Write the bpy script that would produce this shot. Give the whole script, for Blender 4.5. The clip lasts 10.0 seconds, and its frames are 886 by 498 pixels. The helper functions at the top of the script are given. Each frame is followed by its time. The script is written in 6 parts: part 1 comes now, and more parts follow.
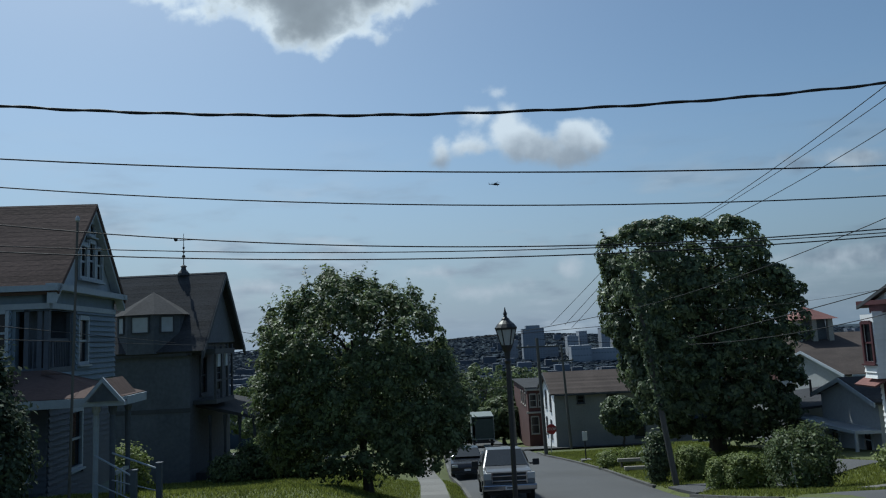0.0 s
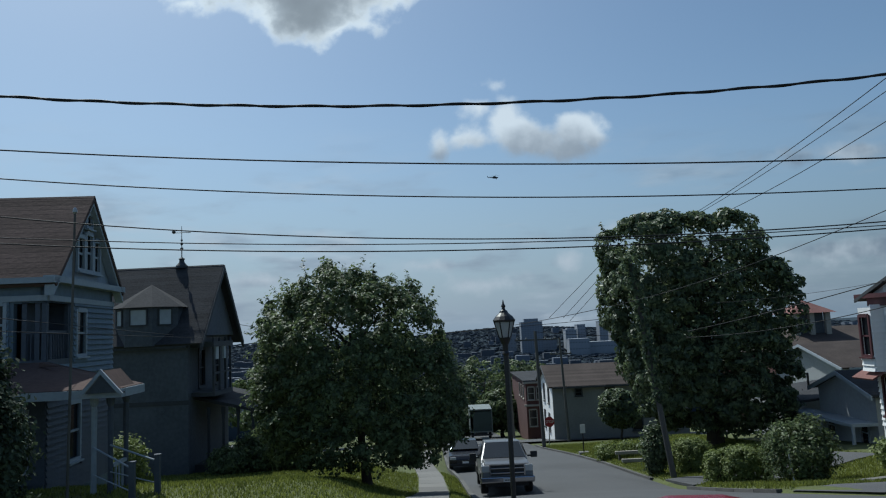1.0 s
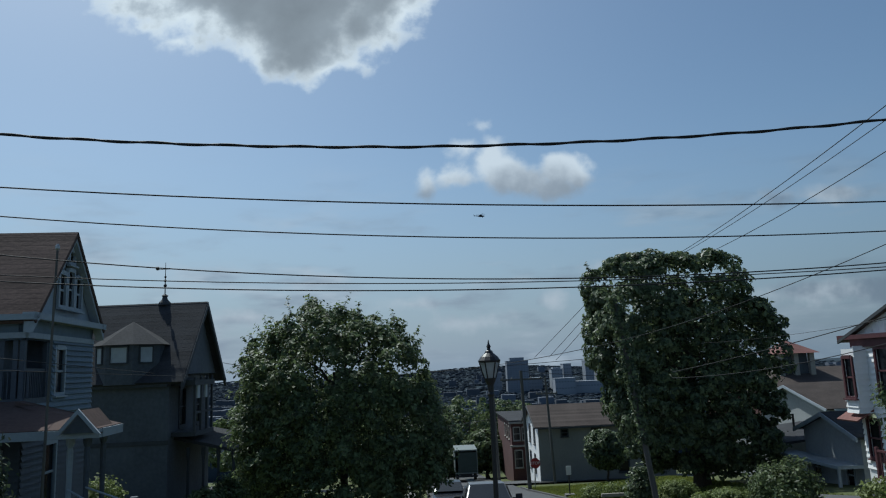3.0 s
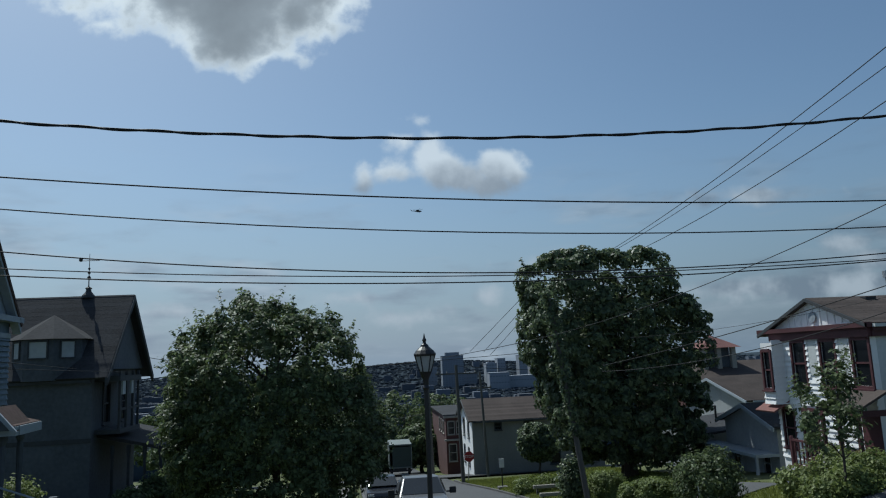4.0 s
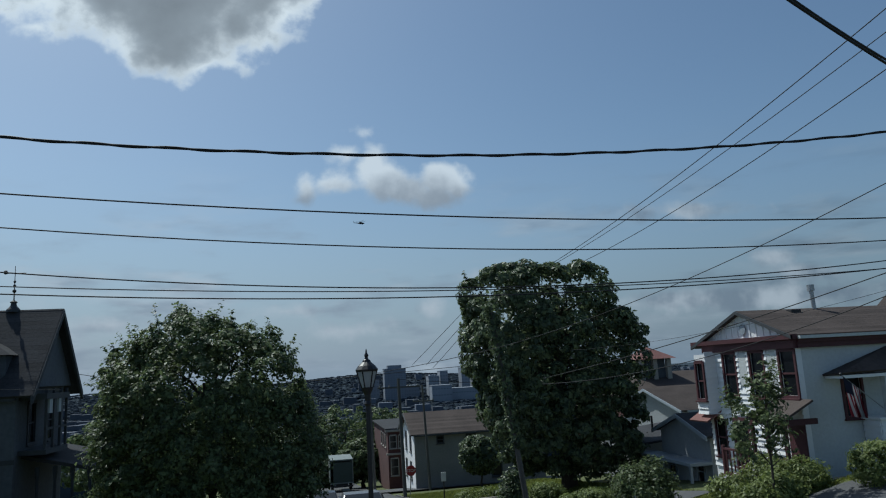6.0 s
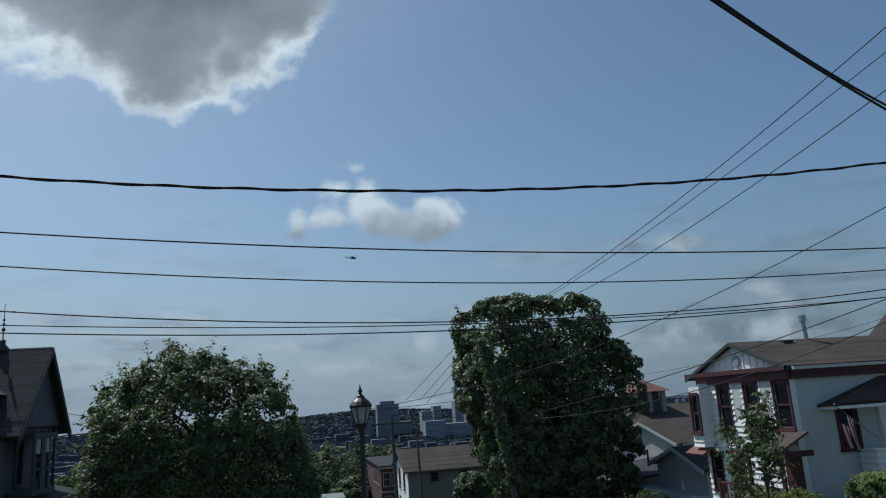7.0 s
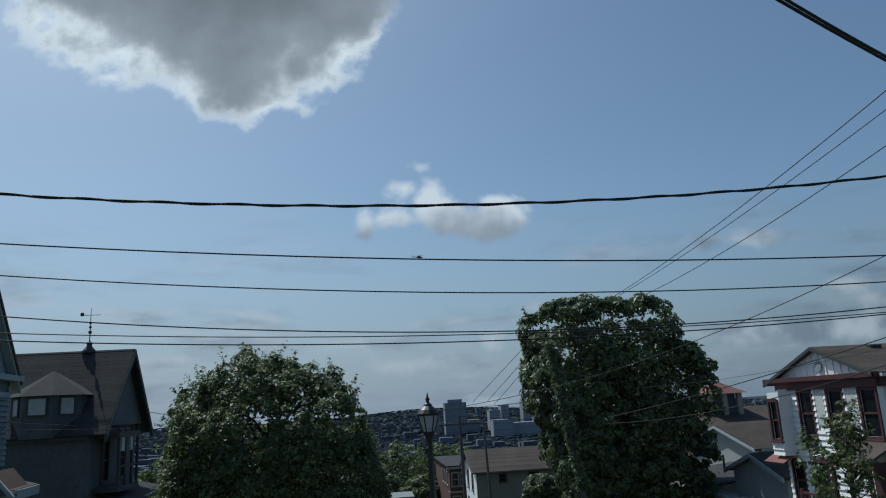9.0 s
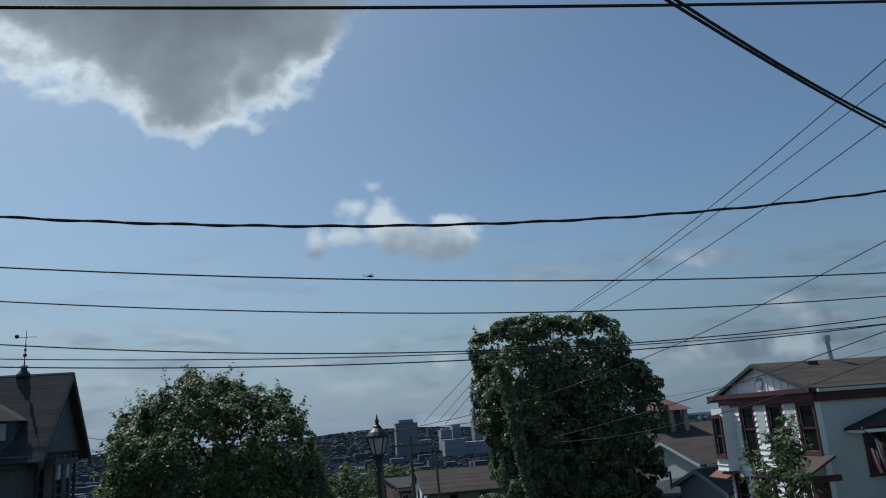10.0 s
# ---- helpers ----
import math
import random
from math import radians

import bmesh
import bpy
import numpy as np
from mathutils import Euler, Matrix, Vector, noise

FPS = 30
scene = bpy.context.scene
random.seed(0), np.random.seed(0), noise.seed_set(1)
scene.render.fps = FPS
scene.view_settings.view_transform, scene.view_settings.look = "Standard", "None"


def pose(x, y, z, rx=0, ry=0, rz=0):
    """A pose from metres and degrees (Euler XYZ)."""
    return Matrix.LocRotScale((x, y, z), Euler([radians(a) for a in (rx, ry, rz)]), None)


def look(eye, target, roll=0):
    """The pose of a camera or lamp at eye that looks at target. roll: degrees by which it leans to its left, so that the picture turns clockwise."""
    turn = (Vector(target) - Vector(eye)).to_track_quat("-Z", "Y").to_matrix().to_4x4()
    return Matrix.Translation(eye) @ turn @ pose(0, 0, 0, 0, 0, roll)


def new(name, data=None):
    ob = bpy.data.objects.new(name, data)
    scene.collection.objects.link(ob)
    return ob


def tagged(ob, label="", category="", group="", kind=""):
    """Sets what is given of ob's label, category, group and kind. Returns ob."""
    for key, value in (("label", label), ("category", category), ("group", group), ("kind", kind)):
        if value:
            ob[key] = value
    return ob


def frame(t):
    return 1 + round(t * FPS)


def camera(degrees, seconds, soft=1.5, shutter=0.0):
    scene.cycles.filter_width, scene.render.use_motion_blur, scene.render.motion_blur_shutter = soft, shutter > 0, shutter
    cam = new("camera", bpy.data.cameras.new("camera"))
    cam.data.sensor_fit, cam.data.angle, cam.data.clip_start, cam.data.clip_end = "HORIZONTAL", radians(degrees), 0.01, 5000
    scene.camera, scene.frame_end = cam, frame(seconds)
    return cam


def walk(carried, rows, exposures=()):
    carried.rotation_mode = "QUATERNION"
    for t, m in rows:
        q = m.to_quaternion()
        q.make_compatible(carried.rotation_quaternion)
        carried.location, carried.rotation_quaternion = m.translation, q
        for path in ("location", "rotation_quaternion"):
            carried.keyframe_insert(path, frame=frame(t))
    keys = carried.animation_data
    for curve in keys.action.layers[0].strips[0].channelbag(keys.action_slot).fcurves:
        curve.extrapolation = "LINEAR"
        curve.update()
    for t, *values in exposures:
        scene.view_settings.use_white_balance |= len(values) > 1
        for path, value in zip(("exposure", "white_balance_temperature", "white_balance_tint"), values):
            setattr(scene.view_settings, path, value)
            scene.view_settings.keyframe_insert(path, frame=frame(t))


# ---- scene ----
# ------------------------------------------------------------------ camera
cam = camera(64.1, 10.0, soft=1.15)
PATH = ((0, -0.001, 0.001, 3.395, 7.00, -2.70, -0.00), (0.5, 0.013, 0.015, 3.386, 6.07, -2.75, -0.14),
        (1, 0.005, 0.023, 3.377, 6.45, -2.63, -0.09), (1.5, -0.003, 0.010, 3.390, 8.56, -2.20, -0.31),
        (2, 0.005, 0.019, 3.364, 8.34, -2.01, -0.26), (2.2, 0.010, 0.024, 3.375, 8.19, -2.02, -0.51),
        (3.3, 0.020, 0.012, 3.411, 9.73, -2.76, -2.07), (3.5, 0.025, 0.018, 3.400, 8.50, -3.01, -2.88),
        (4, 0.014, 0.031, 3.384, 8.84, -2.54, -6.52), (4.5, 0.050, 0.029, 3.411, 9.73, -2.13, -8.38),
        (5, 0.031, 0.039, 3.413, 10.60, -2.77, -8.34), (5.5, 0.023, 0.032, 3.412, 10.09, -3.54, -9.72),
        (5.7, 0.020, 0.020, 3.424, 9.55, -3.50, -10.92), (6.8, -0.004, -0.066, 3.433, 11.16, -2.68, -11.25),
        (7, -0.015, -0.062, 3.423, 12.33, -3.72, -12.05), (7.5, -0.050, -0.082, 3.515, 12.76, -3.22, -7.73),
        (8, -0.029, -0.067, 3.561, 12.68, -3.78, -5.83), (8.5, -0.014, -0.046, 3.575, 12.42, -3.34, -5.98),
        (9, 0.003, -0.043, 3.617, 12.53, -3.18, -6.60), (9.5, 0.025, -0.043, 3.636, 13.05, -4.95, -9.23),
        (10, 0.034, -0.033, 3.640, 13.82, -4.05, -10.72))
walk(cam, [(t, pose(x, y, z, 90 + pitch, 0, yaw) @ pose(0, 0, 0, 0, 0, roll)) for t, x, y, z, pitch, roll, yaw in PATH],
     exposures=((0, 0.15, 5900, 1), (3.5, 0.04, 5900, 1), (10, -0.02, 5900, 1)))

# ------------------------------------------------------------------ sky and sun
SUN_ELEVATION, SUN_SIDE = 55.0, -33.0          # degrees up; degrees from straight ahead, left is negative
sun_way = Vector((math.sin(radians(SUN_SIDE)) * math.cos(radians(SUN_ELEVATION)),
                  math.cos(radians(SUN_SIDE)) * math.cos(radians(SUN_ELEVATION)), math.sin(radians(SUN_ELEVATION))))
sun = new("sun", bpy.data.lights.new("sun", "SUN"))
sun.data.energy, sun.data.angle, sun.data.color = 3.5, radians(0.53), (1.0, 0.95, 0.88)
sun.matrix_world = look(sun_way * 60, (0, 0, 0))

world = bpy.data.worlds.new("sky")
scene.world = world
world.use_nodes = True
wt = world.node_tree
wt.nodes.clear()


def wnode(kind, **values):
    n = wt.nodes.new(kind)
    for key, value in values.items():
        if key == "operation":
            n.operation = value
        elif key == "blend_type":
            n.blend_type = value
    return n


def wmath(op, a, b=None, c=None):
    """A math node whose inputs are numbers or sockets."""
    n = wnode("ShaderNodeMath", operation=op)
    for i, v in enumerate((a, b, c)):
        if v is None:
            continue
        if isinstance(v, (int, float)):
            n.inputs[i].default_value = v
        else:
            wt.links.new(v, n.inputs[i])
    return n.outputs[0]


def wstep(v, lo, hi):
    n = wt.nodes.new("ShaderNodeMapRange")
    n.interpolation_type = "SMOOTHSTEP"
    wt.links.new(v, n.inputs[0])
    n.inputs[1].default_value, n.inputs[2].default_value = lo, hi
    return n.outputs[0]


def wmix(fac, a, b):
    n = wt.nodes.new("ShaderNodeMix")
    n.data_type = "RGBA"
    for sock, v in ((n.inputs[0], fac), (n.inputs[6], a), (n.inputs[7], b)):
        if isinstance(v, (int, float)):
            sock.default_value = v
        elif isinstance(v, tuple):
            sock.default_value = (*v, 1)
        else:
            wt.links.new(v, sock)
    return n.outputs[2]


def wnoise(vec, scale, detail, rough=0.55):
    n = wt.nodes.new("ShaderNodeTexNoise")
    n.inputs["Scale"].default_value, n.inputs["Detail"].default_value, n.inputs["Roughness"].default_value = scale, detail, rough
    wt.links.new(vec, n.inputs["Vector"])
    return n.outputs[0]


sky = wt.nodes.new("ShaderNodeTexSky")
sky.sky_type, sky.sun_disc = "NISHITA", False
sky.sun_elevation, sky.sun_rotation = radians(SUN_ELEVATION), radians(SUN_SIDE)
sky.altitude, sky.air_density, sky.dust_density, sky.ozone_density = 120, 1.0, 1.7, 1.1
SKY = 0.08
toward = wt.nodes.new("ShaderNodeTexCoord").outputs["Generated"]
split = wt.nodes.new("ShaderNodeSeparateXYZ")
wt.links.new(toward, split.inputs[0])
ahead = wmath("MAXIMUM", split.outputs[1], 0.02)
cu, cv = wmath("DIVIDE", split.outputs[0], ahead), wmath("DIVIDE", split.outputs[2], ahead)
plane = wt.nodes.new("ShaderNodeCombineXYZ")
wt.links.new(cu, plane.inputs[0]), wt.links.new(cv, plane.inputs[1])
puff = wmath("SUBTRACT", wnoise(plane.outputs[0], 19.0, 10, 0.55), 0.5)
swirl = wmath("SUBTRACT", wnoise(plane.outputs[0], 8.0, 5, 0.5), 0.5)
patch = wmath("SUBTRACT", wnoise(plane.outputs[0], 3.1, 2, 0.5), 0.5)


def cloud(lobes, ragged, broad, blend=0.02):
    """How deep inside a cloud of oval lobes (u, v, half width, half height) a way of the sky lies, with ragged edges."""
    best = None
    for u, v, ru, rv in lobes:
        a = wmath("DIVIDE", wmath("SUBTRACT", cu, u), ru)
        b = wmath("DIVIDE", wmath("SUBTRACT", cv, v), rv)
        d = wmath("SUBTRACT", 1.0, wmath("SQRT", wmath("ADD", wmath("MULTIPLY", a, a), wmath("MULTIPLY", b, b))))
        d = wmath("MULTIPLY", d, min(ru, rv))
        best = d if best is None else wmath("SMOOTH_MAX", best, d, blend)
    return wmath("ADD", best, wmath("ADD", wmath("MULTIPLY", puff, ragged), wmath("MULTIPLY", swirl, broad)))


big = cloud(((-0.22, 0.73, 0.33, 0.19), (-0.205, 0.585, 0.20, 0.095), (-0.185, 0.525, 0.105, 0.085), (-0.160, 0.470, 0.042, 0.048),
             (-0.005, 0.585, 0.050, 0.050), (-0.05, 0.545, 0.06, 0.045), (-0.34, 0.565, 0.09, 0.050), (-0.42, 0.560, 0.06, 0.026),
             (-0.465, 0.590, 0.035, 0.020), (-0.36, 0.498, 0.034, 0.014), (-0.405, 0.522, 0.03, 0.012), (-0.100, 0.452, 0.020, 0.010), (-0.09, 0.505, 0.06, 0.035)), 0.075, 0.035, 0.025)
mid = cloud(((0.004, 0.268, 0.015, 0.024), (0.042, 0.270, 0.036, 0.014), (0.098, 0.300, 0.024, 0.032), (0.114, 0.276, 0.040, 0.028),
             (0.066, 0.318, 0.022, 0.013), (0.145, 0.266, 0.040, 0.022), (0.197, 0.277, 0.038, 0.026), (0.225, 0.266, 0.024, 0.022),
             (0.197, 0.252, 0.036, 0.017), (0.082, 0.350, 0.012, 0.007)), 0.052, 0.014, 0.010)
faint = cloud(((0.57, 0.226, 0.11, 0.014), (0.735, 0.150, 0.035, 0.017), (0.80, 0.122, 0.06, 0.018), (0.61, 0.085, 0.12, 0.018),
               (0.06, 0.060, 0.055, 0.013), (-0.03, 0.090, 0.05, 0.010), (0.178, 0.088, 0.024, 0.016), (-0.25, 0.080, 0.08, 0.008),
               (0.74, 0.085, 0.16, 0.022), (0.226, 0.131, 0.03, 0.006)), 0.045, 0.02, 0.012)
bank = wt.nodes.new("ShaderNodeMapping")
bank.inputs["Scale"].default_value = (2.2, 2.2, 9.0)
wt.links.new(toward, bank.inputs["Vector"])
low = wmath("MULTIPLY", wstep(wnoise(bank.outputs[0], 2.6, 6, 0.55), 0.45, 0.72),
            wmath("MULTIPLY", wstep(split.outputs[2], 0.32, 0.08), 0.9))
haze = wstep(split.outputs[2], 0.30, -0.02)
base = wt.nodes.new("ShaderNodeVectorMath")
base.operation = "MULTIPLY"
base.inputs[1].default_value = (SKY * 0.935, SKY * 0.99, SKY * 1.01)
wt.links.new(sky.outputs[0], base.inputs[0])
away = wstep(cu, -0.15, 0.85)                    # 0 toward the sun's side, 1 away from it
tone = wmix(wmath("MULTIPLY", haze, 0.85), base.outputs[0], wmix(away, (0.275, 0.335, 0.43), (0.165, 0.215, 0.285)))
tone = wmix(low, tone, wmix(wstep(wnoise(bank.outputs[0], 4.2, 5, 0.5), 0.4, 0.62), wmix(away, (0.25, 0.285, 0.35), (0.125, 0.16, 0.21)), wmix(away, (0.44, 0.47, 0.53), (0.27, 0.31, 0.36))))
tone = wmix(wmath("MULTIPLY", wstep(faint, -0.006, 0.016), 0.8), tone, wmix(wstep(swirl, -0.06, 0.12), wmix(away, (0.47, 0.49, 0.54), (0.40, 0.43, 0.48)), wmix(away, (0.24, 0.265, 0.33), (0.15, 0.185, 0.235))))
mid_deep = wmath("ADD", wmath("ADD", wmath("MULTIPLY", mid, 0.35), wmath("MULTIPLY", swirl, 0.13)), wmath("SUBTRACT", 0.283, cv))
tone = wmix(wmath("MULTIPLY", wstep(mid, -0.008, 0.012), 0.9), tone, wmix(wstep(mid_deep, -0.004, 0.045), (0.64, 0.665, 0.71), (0.27, 0.295, 0.34)))
vee = wmath("SUBTRACT", wmath("SUBTRACT", cv, 0.425), wmath("MULTIPLY", wmath("ABSOLUTE", wmath("ADD", cu, 0.175)), 0.62))
big_deep = wmath("ADD", wmath("ADD", wmath("MULTIPLY", vee, 0.55), wmath("MULTIPLY", big, 0.3)), wmath("ADD", wmath("MULTIPLY", swirl, 0.13), wmath("MULTIPLY", patch, 0.03)))
rim = wmix(wstep(wmath("ADD", big, wmath("MULTIPLY", puff, 0.09)), 0.0, 0.045), (0.72, 0.75, 0.79), (0.42, 0.455, 0.505))
core = wmix(wstep(wmath("ADD", big_deep, wmath("MULTIPLY", swirl, 0.06)), 0.02, 0.14), (0.27, 0.295, 0.33), (0.165, 0.18, 0.205))
tone = wmix(wstep(big, -0.012, 0.014), tone, wmix(wstep(big_deep, -0.006, 0.046), rim, core))
glow = wt.nodes.new("ShaderNodeBackground")
wt.links.new(tone, glow.inputs[0])
wt.links.new(glow.outputs[0], wt.nodes.new("ShaderNodeOutputWorld").inputs[0])


# ------------------------------------------------------------------ materials
def material(name, colour, rough=0.8, vary=0.25, grain=6.0, broad=0.6, bump=0.2, metal=0.0, second=None, gloss=0.5, islands=0.0,
             objects=0.0, stretch=(1, 1, 1), through_light=0.0):
    """A surface with colour varied at two scales, fine relief, and, where asked, from piece to piece."""
    m = bpy.data.materials.new(name)
    m.use_nodes = True
    nt = m.node_tree
    bsdf = nt.nodes["Principled BSDF"]
    bsdf.inputs["Roughness"].default_value, bsdf.inputs["Metallic"].default_value = rough, metal
    bsdf.inputs["Specular IOR Level"].default_value = gloss
    at = nt.nodes.new("ShaderNodeTexCoord").outputs["Object"]
    mapping = nt.nodes.new("ShaderNodeMapping")
    mapping.inputs["Scale"].default_value = stretch
    nt.links.new(at, mapping.inputs["Vector"])

    def tex(scale, detail):
        n = nt.nodes.new("ShaderNodeTexNoise")
        n.inputs["Scale"].default_value, n.inputs["Detail"].default_value = scale, detail
        nt.links.new(mapping.outputs[0], n.inputs["Vector"])
        return n.outputs[0]

    def calc(op, a, b):
        n = nt.nodes.new("ShaderNodeMath")
        n.operation = op
        for i, v in enumerate((a, b)):
            if isinstance(v, (int, float)):
                n.inputs[i].default_value = v
            else:
                nt.links.new(v, n.inputs[i])
        return n.outputs[0]

    fine, wide = tex(grain, 5), tex(broad, 3)
    fac = calc("ADD", calc("MULTIPLY", fine, 0.5), calc("MULTIPLY", wide, 0.5))
    if islands:
        fac = calc("ADD", fac, calc("MULTIPLY", calc("SUBTRACT", nt.nodes.new("ShaderNodeNewGeometry").outputs["Random Per Island"], 0.5), islands))
    if objects:
        fac = calc("ADD", fac, calc("MULTIPLY", calc("SUBTRACT", nt.nodes.new("ShaderNodeObjectInfo").outputs["Random"], 0.5), objects))
    ramp = nt.nodes.new("ShaderNodeValToRGB")
    dark = tuple(c * (1 - vary) for c in colour)
    light = second or tuple(min(1, c * (1 + vary)) for c in colour)
    ramp.color_ramp.elements[0].position, ramp.color_ramp.elements[1].position = 0.3, 0.7
    ramp.color_ramp.elements[0].color, ramp.color_ramp.elements[1].color = (*dark, 1), (*light, 1)
    nt.links.new(fac, ramp.inputs[0])
    nt.links.new(ramp.outputs[0], bsdf.inputs["Base Color"])
    if bump:
        b = nt.nodes.new("ShaderNodeBump")
        b.inputs["Strength"].default_value, b.inputs["Distance"].default_value = bump, 0.02
        nt.links.new(fine, b.inputs["Height"])
        nt.links.new(b.outputs[0], bsdf.inputs["Normal"])
    if through_light:
        leaf = nt.nodes.new("ShaderNodeBsdfTranslucent")
        nt.links.new(ramp.outputs[0], leaf.inputs[0])
        both = nt.nodes.new("ShaderNodeMixShader")
        both.inputs[0].default_value = through_light
        nt.links.new(bsdf.outputs[0], both.inputs[1])
        nt.links.new(leaf.outputs[0], both.inputs[2])
        nt.links.new(both.outputs[0], nt.nodes["Material Output"].inputs[0])
    return m


def glass(name, tint=(0.012, 0.014, 0.017)):
    m = material(name, tint, 0.1, 0.2, 2, 0.5, 0, gloss=0.22)
    return m


M_ASPHALT = material("asphalt", (0.072, 0.074, 0.078), 0.9, 0.3, 40, 0.25, 0.3)
M_CONCRETE = material("concrete", (0.16, 0.155, 0.145), 0.9, 0.2, 18, 0.7, 0.25, objects=0.4)
M_KERB = material("kerb_stone", (0.10, 0.098, 0.094), 0.9, 0.25, 12, 1.0, 0.3, objects=0.4)
M_SOIL = material("lawn_soil", (0.07, 0.085, 0.022), 0.95, 0.35, 9, 0.3, 0.5, second=(0.105, 0.125, 0.033))
M_GRASS = material("grass", (0.15, 0.18, 0.035), 0.8, 0.3, 3, 0.35, 0, islands=0.5, second=(0.25, 0.28, 0.06), through_light=0.4)
M_LEAF_A = material("leaves_mid_green", (0.085, 0.118, 0.05), 0.5, 0.3, 2, 0.5, 0, islands=0.7, second=(0.175, 0.225, 0.10), gloss=0.35, through_light=0.42)
M_LEAF_B = material("leaves_deep_green", (0.075, 0.108, 0.055), 0.45, 0.3, 2, 0.5, 0, islands=0.7, second=(0.165, 0.21, 0.105), gloss=0.4, through_light=0.42)
M_LEAF_C = material("leaves_hedge", (0.15, 0.20, 0.055), 0.6, 0.25, 3, 0.6, 0, islands=0.5, second=(0.24, 0.29, 0.09), through_light=0.4)
# blue base colour stands in for the haze over the far treetops
M_HAZY_WOOD = material("hazy_far_woods", (0.040, 0.054, 0.074), 0.95, 0.12, 0.6, 0.01, 0, islands=0.35, second=(0.052, 0.067, 0.086), gloss=0.05)
M_BARK = material("bark", (0.06, 0.05, 0.04), 0.95, 0.4, 14, 2, 0.8, stretch=(1, 1, 0.2))
M_POLE = material("weathered_pole_wood", (0.10, 0.096, 0.088), 0.9, 0.35, 20, 2, 0.5, stretch=(1, 1, 0.1))
M_BLACK_METAL = material("black_painted_iron", (0.012, 0.012, 0.014), 0.45, 0.3, 20, 3, 0.1)
M_STEEL = material("galvanised_steel", (0.38, 0.39, 0.40), 0.45, 0.2, 15, 2, 0.1, metal=0.7)
M_WIRE = material("wire_rubber", (0.013, 0.014, 0.017), 0.65, 0.3, 10, 1, 0, gloss=0.3)
M_LANTERN = material("frosted_lantern_glass", (0.55, 0.58, 0.60), 0.3, 0.1, 8, 2, 0.05, through_light=0.5)
M_BLUE = material("pale_blue_clapboard", (0.125, 0.17, 0.215), 0.75, 0.18, 6, 0.7, 0.15, objects=0.3)
M_BLUE_TRIM = material("grey_white_trim", (0.29, 0.33, 0.37), 0.7, 0.12, 8, 1, 0.1)
# porch woodwork colour; on the lower clapboards it stands in for porch shade
M_NAVY = material("dark_blue_porch_paint_and_shade", (0.06, 0.073, 0.095), 0.7, 0.25, 8, 1, 0.1)
M_RED_ROOF = material("brown_red_shingles", (0.085, 0.06, 0.054), 0.9, 0.3, 9, 0.8, 0.6, objects=0.25, gloss=0.15)
M_DARK = material("dark_slate_paint", (0.08, 0.092, 0.11), 0.8, 0.3, 6, 0.6, 0.2, objects=0.3)
M_DARK_TRIM = material("dark_trim", (0.042, 0.047, 0.054), 0.75, 0.25, 8, 1, 0.1)
M_DARK_ROOF = material("charcoal_shingles", (0.045, 0.046, 0.05), 0.9, 0.3, 9, 0.8, 0.5, objects=0.25, gloss=0.15)
M_BLIND = material("drawn_blinds", (0.35, 0.38, 0.40), 0.6, 0.15, 4, 1, 0.05)
M_GLASS = glass("window_glass")
M_CAR_GLASS = material("car_glass", (0.02, 0.024, 0.028), 0.06, 0.15, 2, 0.5, 0, gloss=0.7)
M_WHITE = material("white_clapboard", (0.80, 0.80, 0.80), 0.7, 0.06, 7, 0.8, 0.1, objects=0.2)
M_GREY_WALL = material("pale_grey_stucco", (0.54, 0.56, 0.56), 0.85, 0.12, 10, 0.5, 0.2)
M_MAROON = material("maroon_paint", (0.07, 0.02, 0.025), 0.65, 0.25, 8, 1, 0.1)
M_BROWN_ROOF = material("brown_shingles", (0.07, 0.057, 0.052), 0.9, 0.3, 9, 0.7, 0.6, objects=0.3, gloss=0.15)
M_CREAM = material("cream_siding", (0.20, 0.20, 0.19), 0.8, 0.15, 8, 0.6, 0.15)
M_GREY_SIDING = material("grey_siding", (0.30, 0.315, 0.33), 0.8, 0.15, 8, 0.6, 0.15)
M_BRICK = material("red_brick", (0.085, 0.036, 0.034), 0.9, 0.3, 8, 0.8, 0.4)
M_STONE = material("pale_stone", (0.30, 0.28, 0.25), 0.9, 0.2, 6, 0.7, 0.3)
M_TERRACOTTA = material("terracotta_roof", (0.19, 0.085, 0.075), 0.85, 0.25, 8, 0.8, 0.4)
M_SILVER = material("silver_car_paint", (0.13, 0.135, 0.145), 0.28, 0.08, 4, 1, 0, metal=0.3, gloss=0.8)
M_CAR_DARK = material("dark_car_paint", (0.015, 0.016, 0.02), 0.22, 0.2, 4, 1, 0, metal=0.2, gloss=0.8)
M_CHROME = material("chrome", (0.42, 0.42, 0.44), 0.15, 0.1, 5, 1, 0, metal=1.0)
M_TYRE = material("tyre_rubber", (0.015, 0.015, 0.016), 0.9, 0.3, 20, 2, 0.2)
M_PLASTIC = material("black_plastic", (0.02, 0.02, 0.022), 0.6, 0.2, 10, 1, 0.05)
M_LIGHT_LENS = material("lamp_lens", (0.5, 0.5, 0.5), 0.12, 0.1, 6, 2, 0, gloss=0.8)
M_TRUCK_WHITE = material("pale_green_grey_truck_box", (0.17, 0.195, 0.185), 0.5, 0.1, 4, 0.6, 0.05)
M_SIGN_RED = material("sign_red", (0.32, 0.02, 0.025), 0.5, 0.1, 6, 1, 0)
M_SIGN_WHITE = material("sign_white", (0.7, 0.7, 0.7), 0.5, 0.08, 6, 1, 0)
